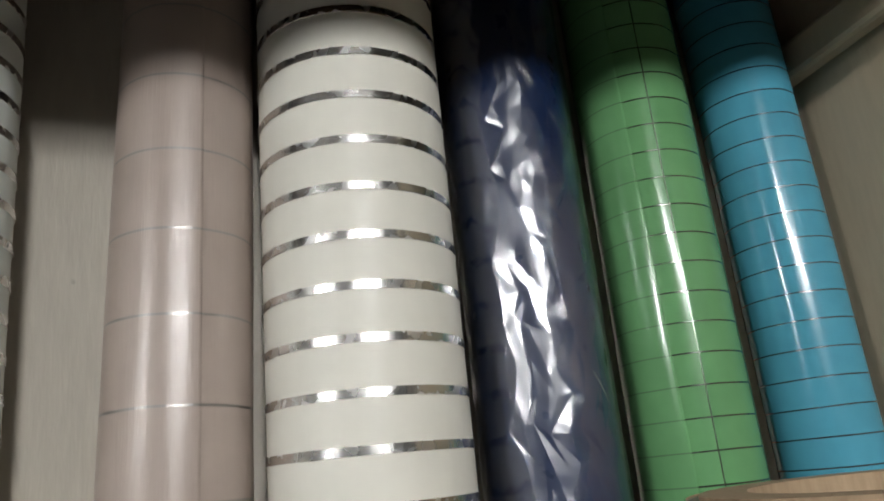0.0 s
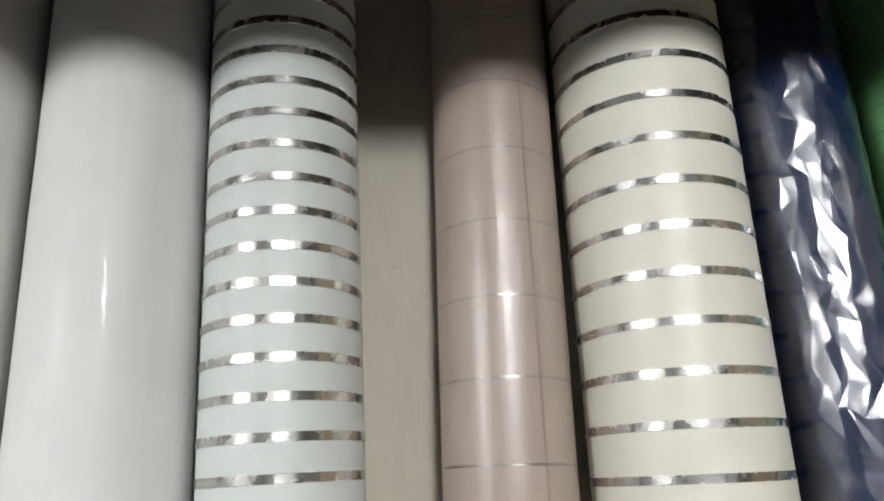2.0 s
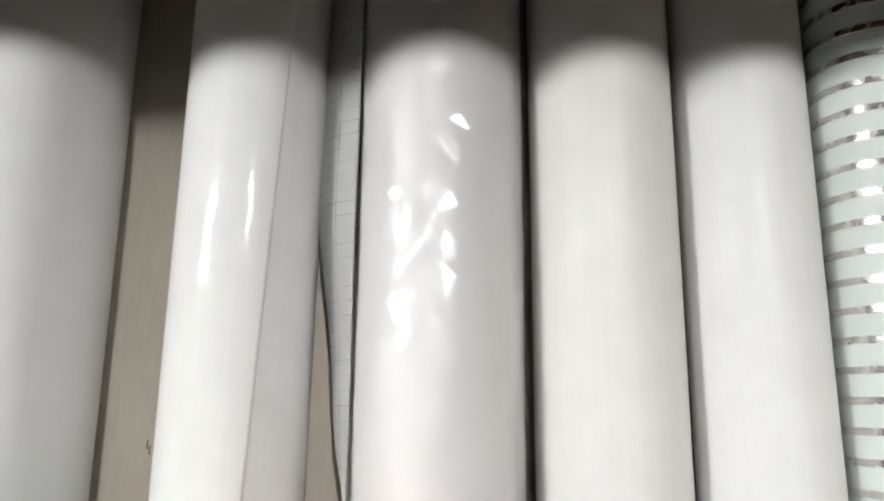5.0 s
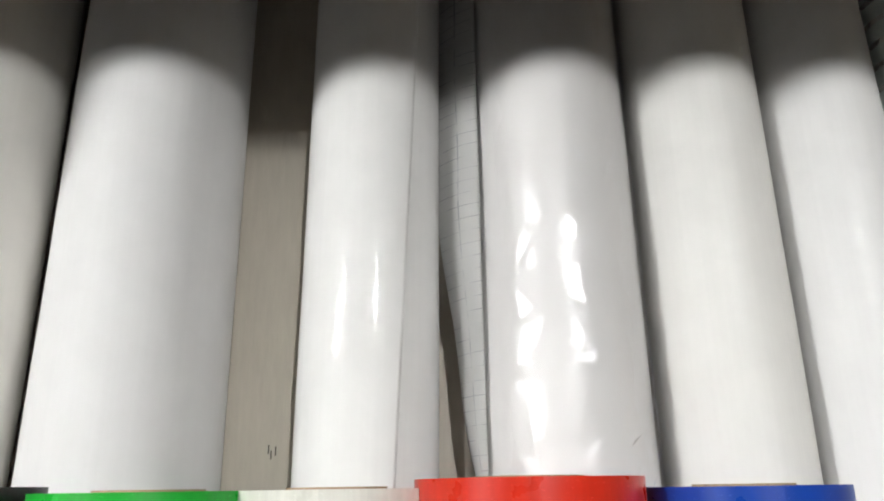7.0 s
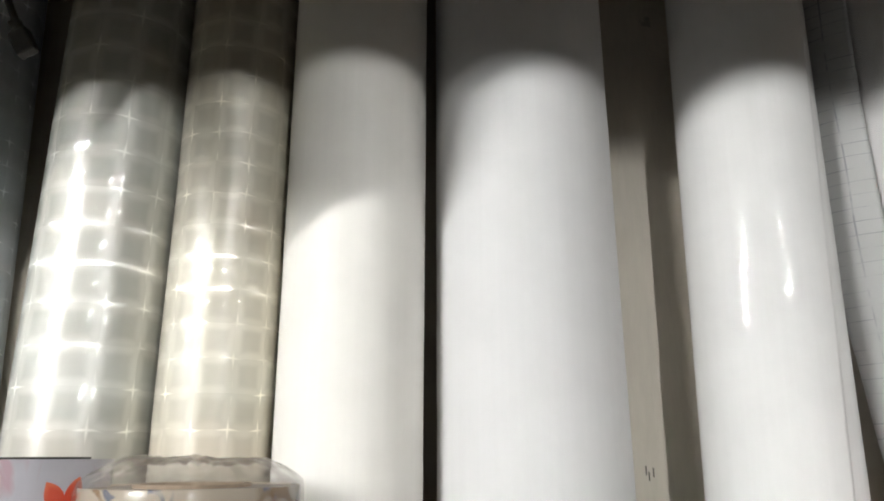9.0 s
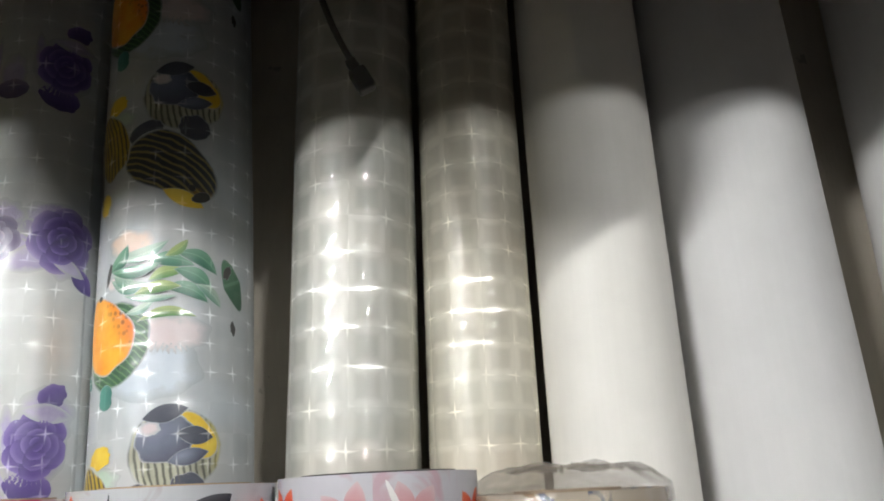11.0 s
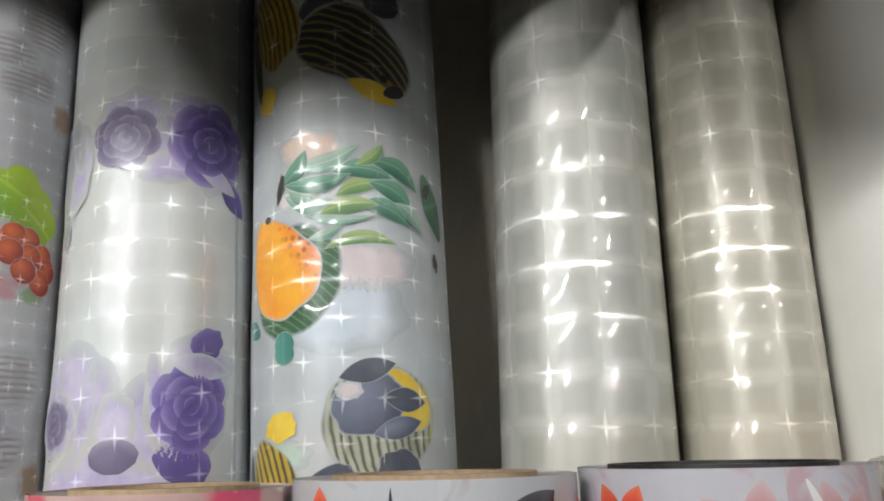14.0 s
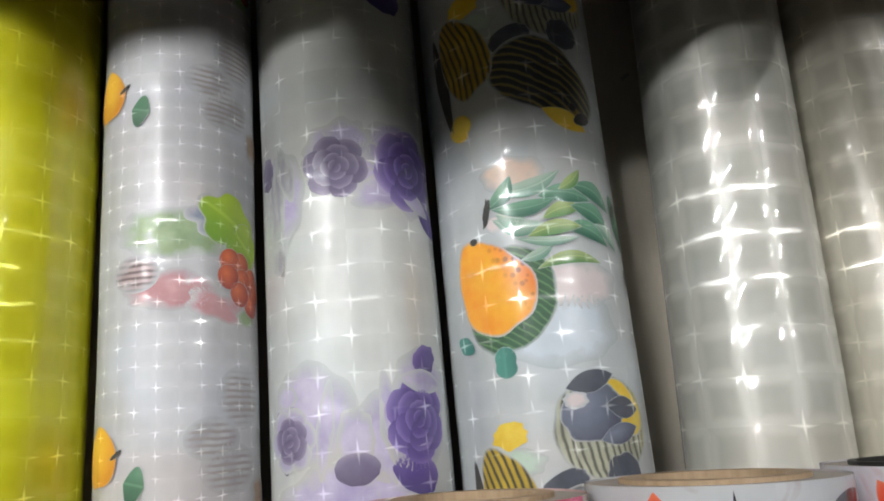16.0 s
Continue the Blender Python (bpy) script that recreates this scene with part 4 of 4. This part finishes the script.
# ---- short rolls standing in front ----
def short_roll(name, label, x, y, r, top, material, hole=0.0, core=0.002, dark=False, group="short rolls in front"):
    thing = tagged(new(name), label, "roll", group)
    thing.matrix_world = pose(x, y, BASE + 0.0006)
    height = top - BASE
    bm = bmesh.new()
    rows = []
    for i in range(25):
        h = height * i / 24
        rows.append([(Vector(((r + 0.0002 * noise.noise((x * 50 + 3 * math.sin(a), 3 * math.cos(a), h * 20))) * math.sin(a), -(r + 0.0002 * noise.noise((x * 50, a, h * 20))) * math.cos(a), h)), {"film": (a * r, h)})
                     for a in (2 * math.pi * j / 96 for j in range(97))])
    surface(bm, rows, ("film",))
    part("wrapping", bm, MATS[material], thing)
    thing["radius"], thing["wobble"], thing["start"] = r, 0.0, x
    hole = hole or r * 0.45
    bm = bmesh.new()
    tube(bm, hole + core, r - 0.0004, 0.0005, height - 0.0006, 96)
    part("winding", bm, MATS["winding"], thing, smooth=False)
    bm = bmesh.new()
    tube(bm, hole, hole + core - 0.0001, 0.0, height + 0.0008, 64)
    part("core", bm, MATS["rubber" if dark else "cardboard"], thing, "black core tube" if dark else "brown cardboard core tube", smooth=False)
    return thing


def printed_flower(roll, s, z, size, ink, count=7, turn=0.0, heart="flower_heart"):
    """A flower of pointed petals printed on a wrapping roll."""
    for k in range(count):
        t = turn + 360 * k / count
        motif(roll, "printed_petal", s + size * 0.55 * math.cos(radians(t)), z + size * 0.55 * math.sin(radians(t)), size * 0.24, size * 0.46, ink, t - 90, lambda q: leaf(q + math.pi / 2), 1 + 0.15 * k, seg=24, rings=4)
    motif(roll, "printed_heart", s, z, size * 0.14, size * 0.14, heart, 0, ragged(4, 0.3), 3, seg=20, rings=3)


short_roll("tape_roll", "green satin tape roll with a brown core", -0.518, -0.093, 0.0415, -0.0535, "satin_green")
short_roll("tape_roll", "white satin tape roll between coloured rolls", -0.4475, -0.0865, 0.039, -0.0535, "satin_white")
short_roll("tape_roll", "red satin tape roll with a brown core", -0.374, -0.093, 0.043, -0.0505, "satin_red")
short_roll("tape_roll", "blue satin tape roll with a brown core", -0.2925, -0.090, 0.037, -0.0545, "satin_blue")
short_roll("tape_roll", "black satin tape roll with a brown edge", -0.606, -0.093, 0.043, -0.0510, "satin_black")
red_wrap = short_roll("wrapping_roll", "wrapping film roll with red flowers and a black core", -0.788, -0.0915, 0.0405, -0.0235, "red_flower", hole=0.0295, core=0.0022, dark=True)
dark_wrap = short_roll("wrapping_roll", "wrapping film roll with red and black flowers", -0.8705, -0.0905, 0.0405, -0.0245, "black_flower", hole=0.0225, core=0.007)
pink_wrap = short_roll("wrapping_roll", "wrapping film roll with pink flowers on brown", -0.948, -0.088, 0.036, -0.0265, "pink_flower", hole=0.020, core=0.006)
swirl_wrap = short_roll("wrapping_roll", "pale grey wrapping roll with black scrolls", -1.024, -0.088, 0.037, -0.031, "satin_white", hole=0.020, core=0.005)
short_roll("cardboard_roll", "worn brown cardboard roll with torn rim", 0.196, -0.103, 0.064, -0.0165, "kraft", hole=0.045, core=0.015)


# flowers on the wrapping rolls, kept under the rim
for s, z, size, kind, turn in ((-42, -41, 15, "flower_red", 12), (-8, -43, 17, "flower_pale", 30), (14, -42, 16, "flower_pale", 5), (46, -44, 15, "flower_red", 20), (-70, -60, 15, "flower_pale", 0), (-24, -75, 16, "flower_red", 9), (28, -80, 16, "flower_red", 40)):
    printed_flower(red_wrap, s, z, size, kind, 7, turn)
motif(red_wrap, "printed_stem", 10, -38, 1.3, 13, "flower_stem", 24, None, 5)
for s, z, size, kind, turn in ((-32, -41, 15, "flower_red", 3), (14, -43, 13, "flower_pale", 20), (48, -44, 14, "flower_red", 0), (-8, -70, 15, "flower_red", 17)):
    printed_flower(dark_wrap, s, z, size, kind, 8, turn)
for s, z, a, b, turn in ((8, -36, 9, 5, -20), (24, -34, 10, 5.5, 18), (30, -42, 8, 4, -35), (0, -44, 7, 0.9, 50), (-10, -34, 8, 0.8, -65)):
    motif(dark_wrap, "printed_leaf", s, z, a, b, "flower_dark", turn, leaf, 3, bend=0.3)

for s, z, size, turn in ((-30, -44, 15, 12), (-2, -45, 17, 30), (26, -43, 15, 5)):
    printed_flower(pink_wrap, s, z, size, "flower_red" if s > 20 else "flower_pale", 6, turn)
for s, z, a, b, turn, bow in ((-14, -44, 11, 1.3, 20, 0.7), (4, -43, 9, 1.5, -30, -0.8), (16, -40, 8, 4.5, 15, 0.4), (28, -44, 10, 1.4, 60, 0.8), (-26, -41, 7, 4.0, -20, 0.3), (9, -50, 8, 1.2, 80, 0.7)):
    motif(swirl_wrap, "printed_scroll", s, z, a, b, "flower_dark", turn, leaf, 2, bend=bow)


def bagged_roll():
    """A marbled roll in a clear bag whose mouth is gathered over the top."""
    x, y, r, top = -0.711, -0.0915, 0.0405, -0.0335
    thing = short_roll("bagged_roll", "tan marbled roll in a clear plastic bag", x, y, r, top, "tan_marble", hole=0.019, core=0.003)
    bm = bmesh.new()
    rows = []
    for i in range(60):
        f = i / 59
        row = []
        for j in range(145):
            a = 2 * math.pi * j / 144
            p = Vector((2.6 * math.cos(a), 2.6 * math.sin(a), f * 9))
            n = noise.noise(p) + 0.7 * (1 - 2 * abs(noise.noise(p * 2.3)))
            if f < 0.7:
                q = r + 0.0012 + 0.0008 * n
                h = (top - BASE) * f / 0.7
            else:
                g = (f - 0.7) / 0.3
                q = (r + 0.0012) * (1 - 0.92 * g) + 0.0015 * n * (1 - g)
                h = top - BASE + 0.0075 * math.sin(min(g * 3.2, 1.57)) * (1 + 0.32 * n) + 0.001
            row.append((Vector((q * math.sin(a), -q * math.cos(a), h)), {"film": (a * r, h)}))
        rows.append(row)
    surface(bm, rows, ("film",))
    part("plastic_bag", bm, MATS["bag"], thing, "crumpled clear plastic bag")


m = Nodes("milky_bag", (0.42, 0.38, 0.33), 0.22)
m.set("Base Color", m.mix(m.noise(m.scaled(m.uv(), 40.0, 200.0), 1.0, 3.0), (0.20, 0.16, 0.13), (0.46, 0.41, 0.35)))
m.set("Alpha", 0.36)
m.set("Coat Weight", 1.0)
m.set("Coat Roughness", 0.08)
MATS["bag"] = m.mat
bagged_roll()


# ---- hanging dish lamp with its cable ----
def dish_lamp():
    thing = tagged(new("dish_lamp"), "white round dish lamp with a brass knob", "lamp")
    thing.matrix_world = pose(-0.812, -0.178, 0.241, 80, 0, 3)
    bm = bmesh.new()
    rows = []
    R = 0.106
    for r, h in ((0.0005, 0.014), (0.03, 0.0135), (0.06, 0.011), (0.09, 0.006), (R - 0.004, 0.001), (R, -0.001), (R - 0.001, -0.003), (0.09, 0.002), (0.06, 0.007), (0.0005, 0.010)):
        rows.append([(Vector(((r + (0.0008 * math.cos(24 * a) if r > 0.08 else 0)) * math.cos(a), r * math.sin(a), h)), {"film": (a * 0.1, r)}) for a in (2 * math.pi * j / 96 for j in range(97))])
    surface(bm, rows, ("film",))
    part("dish", bm, MATS["enamel"], thing, "white ribbed dish")
    bm = bmesh.new()
    bmesh.ops.create_uvsphere(bm, u_segments=24, v_segments=14, radius=0.008, matrix=pose(-0.030, -0.078, 0.020))
    bmesh.ops.create_cone(bm, cap_ends=True, segments=20, radius1=0.011, radius2=0.006, depth=0.014, matrix=pose(-0.030, -0.078, 0.012))
    part("knob", bm, MATS["brass"], thing, "brass ball knob")
    bm = bmesh.new()
    for k in range(5):
        a = 2 * math.pi * k / 5
        bmesh.ops.create_uvsphere(bm, u_segments=16, v_segments=10, radius=0.009, matrix=Matrix.LocRotScale((-0.006 + 0.008 * math.cos(a), -0.080 + 0.008 * math.sin(a), 0.012), Euler((0, 0, a)), (1.2, 0.7, 0.6)))
    part("ornament", bm, MATS["ceramic"], thing, "pink ceramic rosette")
    bm = bmesh.new()
    add_box(bm, (-0.006, 0.02, -0.10), (0.006, 0.028, 0.01), 0.001)
    part("bracket", bm, MATS["enamel"], thing, smooth=False)


def hanging_cable():
    thing = tagged(new("cable"), "thin black cable with a small plug end", "cable")
    pts = [(-0.826, -0.128, 0.262), (-0.816, -0.119, 0.222), (-0.811, -0.117, 0.198), (-0.803, -0.117, 0.172), (-0.794, -0.117, 0.155)]
    cu = bpy.data.curves.new("wire", "CURVE")
    cu.dimensions, cu.bevel_depth, cu.bevel_resolution = "3D", 0.0016, 3
    sp = cu.splines.new("NURBS")
    sp.points.add(len(pts) - 1)
    for p, c in zip(sp.points, pts):
        p.co = (*c, 1)
    sp.order_u, sp.use_endpoint_u = 4, True
    wire = new("wire", cu)
    cu.materials.append(MATS["rubber"])
    wire.parent = thing
    bm = bmesh.new()
    add_box(bm, (-0.0042, -0.003, -0.012), (0.0042, 0.003, 0.0), 0.0012)
    add_box(bm, (-0.0025, -0.002, -0.002), (0.0025, 0.002, 0.006), 0.0008)
    ob = part("plug", bm, MATS["rubber"], thing, "black plug end", smooth=False)
    ob.matrix_world = Matrix.Translation((-0.793, -0.117, 0.152)) @ pose(0, 0, 0, 0, -28, 0)


# stays out of view; sized so its shadow darkens the fish and rose tops
def shade_box():
    thing = tagged(new("shade_box"), "flat beige unseen box hung to shade the roll tops", "box")
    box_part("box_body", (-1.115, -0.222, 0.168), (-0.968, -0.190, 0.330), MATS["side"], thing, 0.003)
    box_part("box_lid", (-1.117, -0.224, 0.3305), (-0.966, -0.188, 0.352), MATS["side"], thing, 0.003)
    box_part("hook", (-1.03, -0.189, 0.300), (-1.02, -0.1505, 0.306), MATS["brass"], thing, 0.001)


dish_lamp()
hanging_cable()
shade_box()
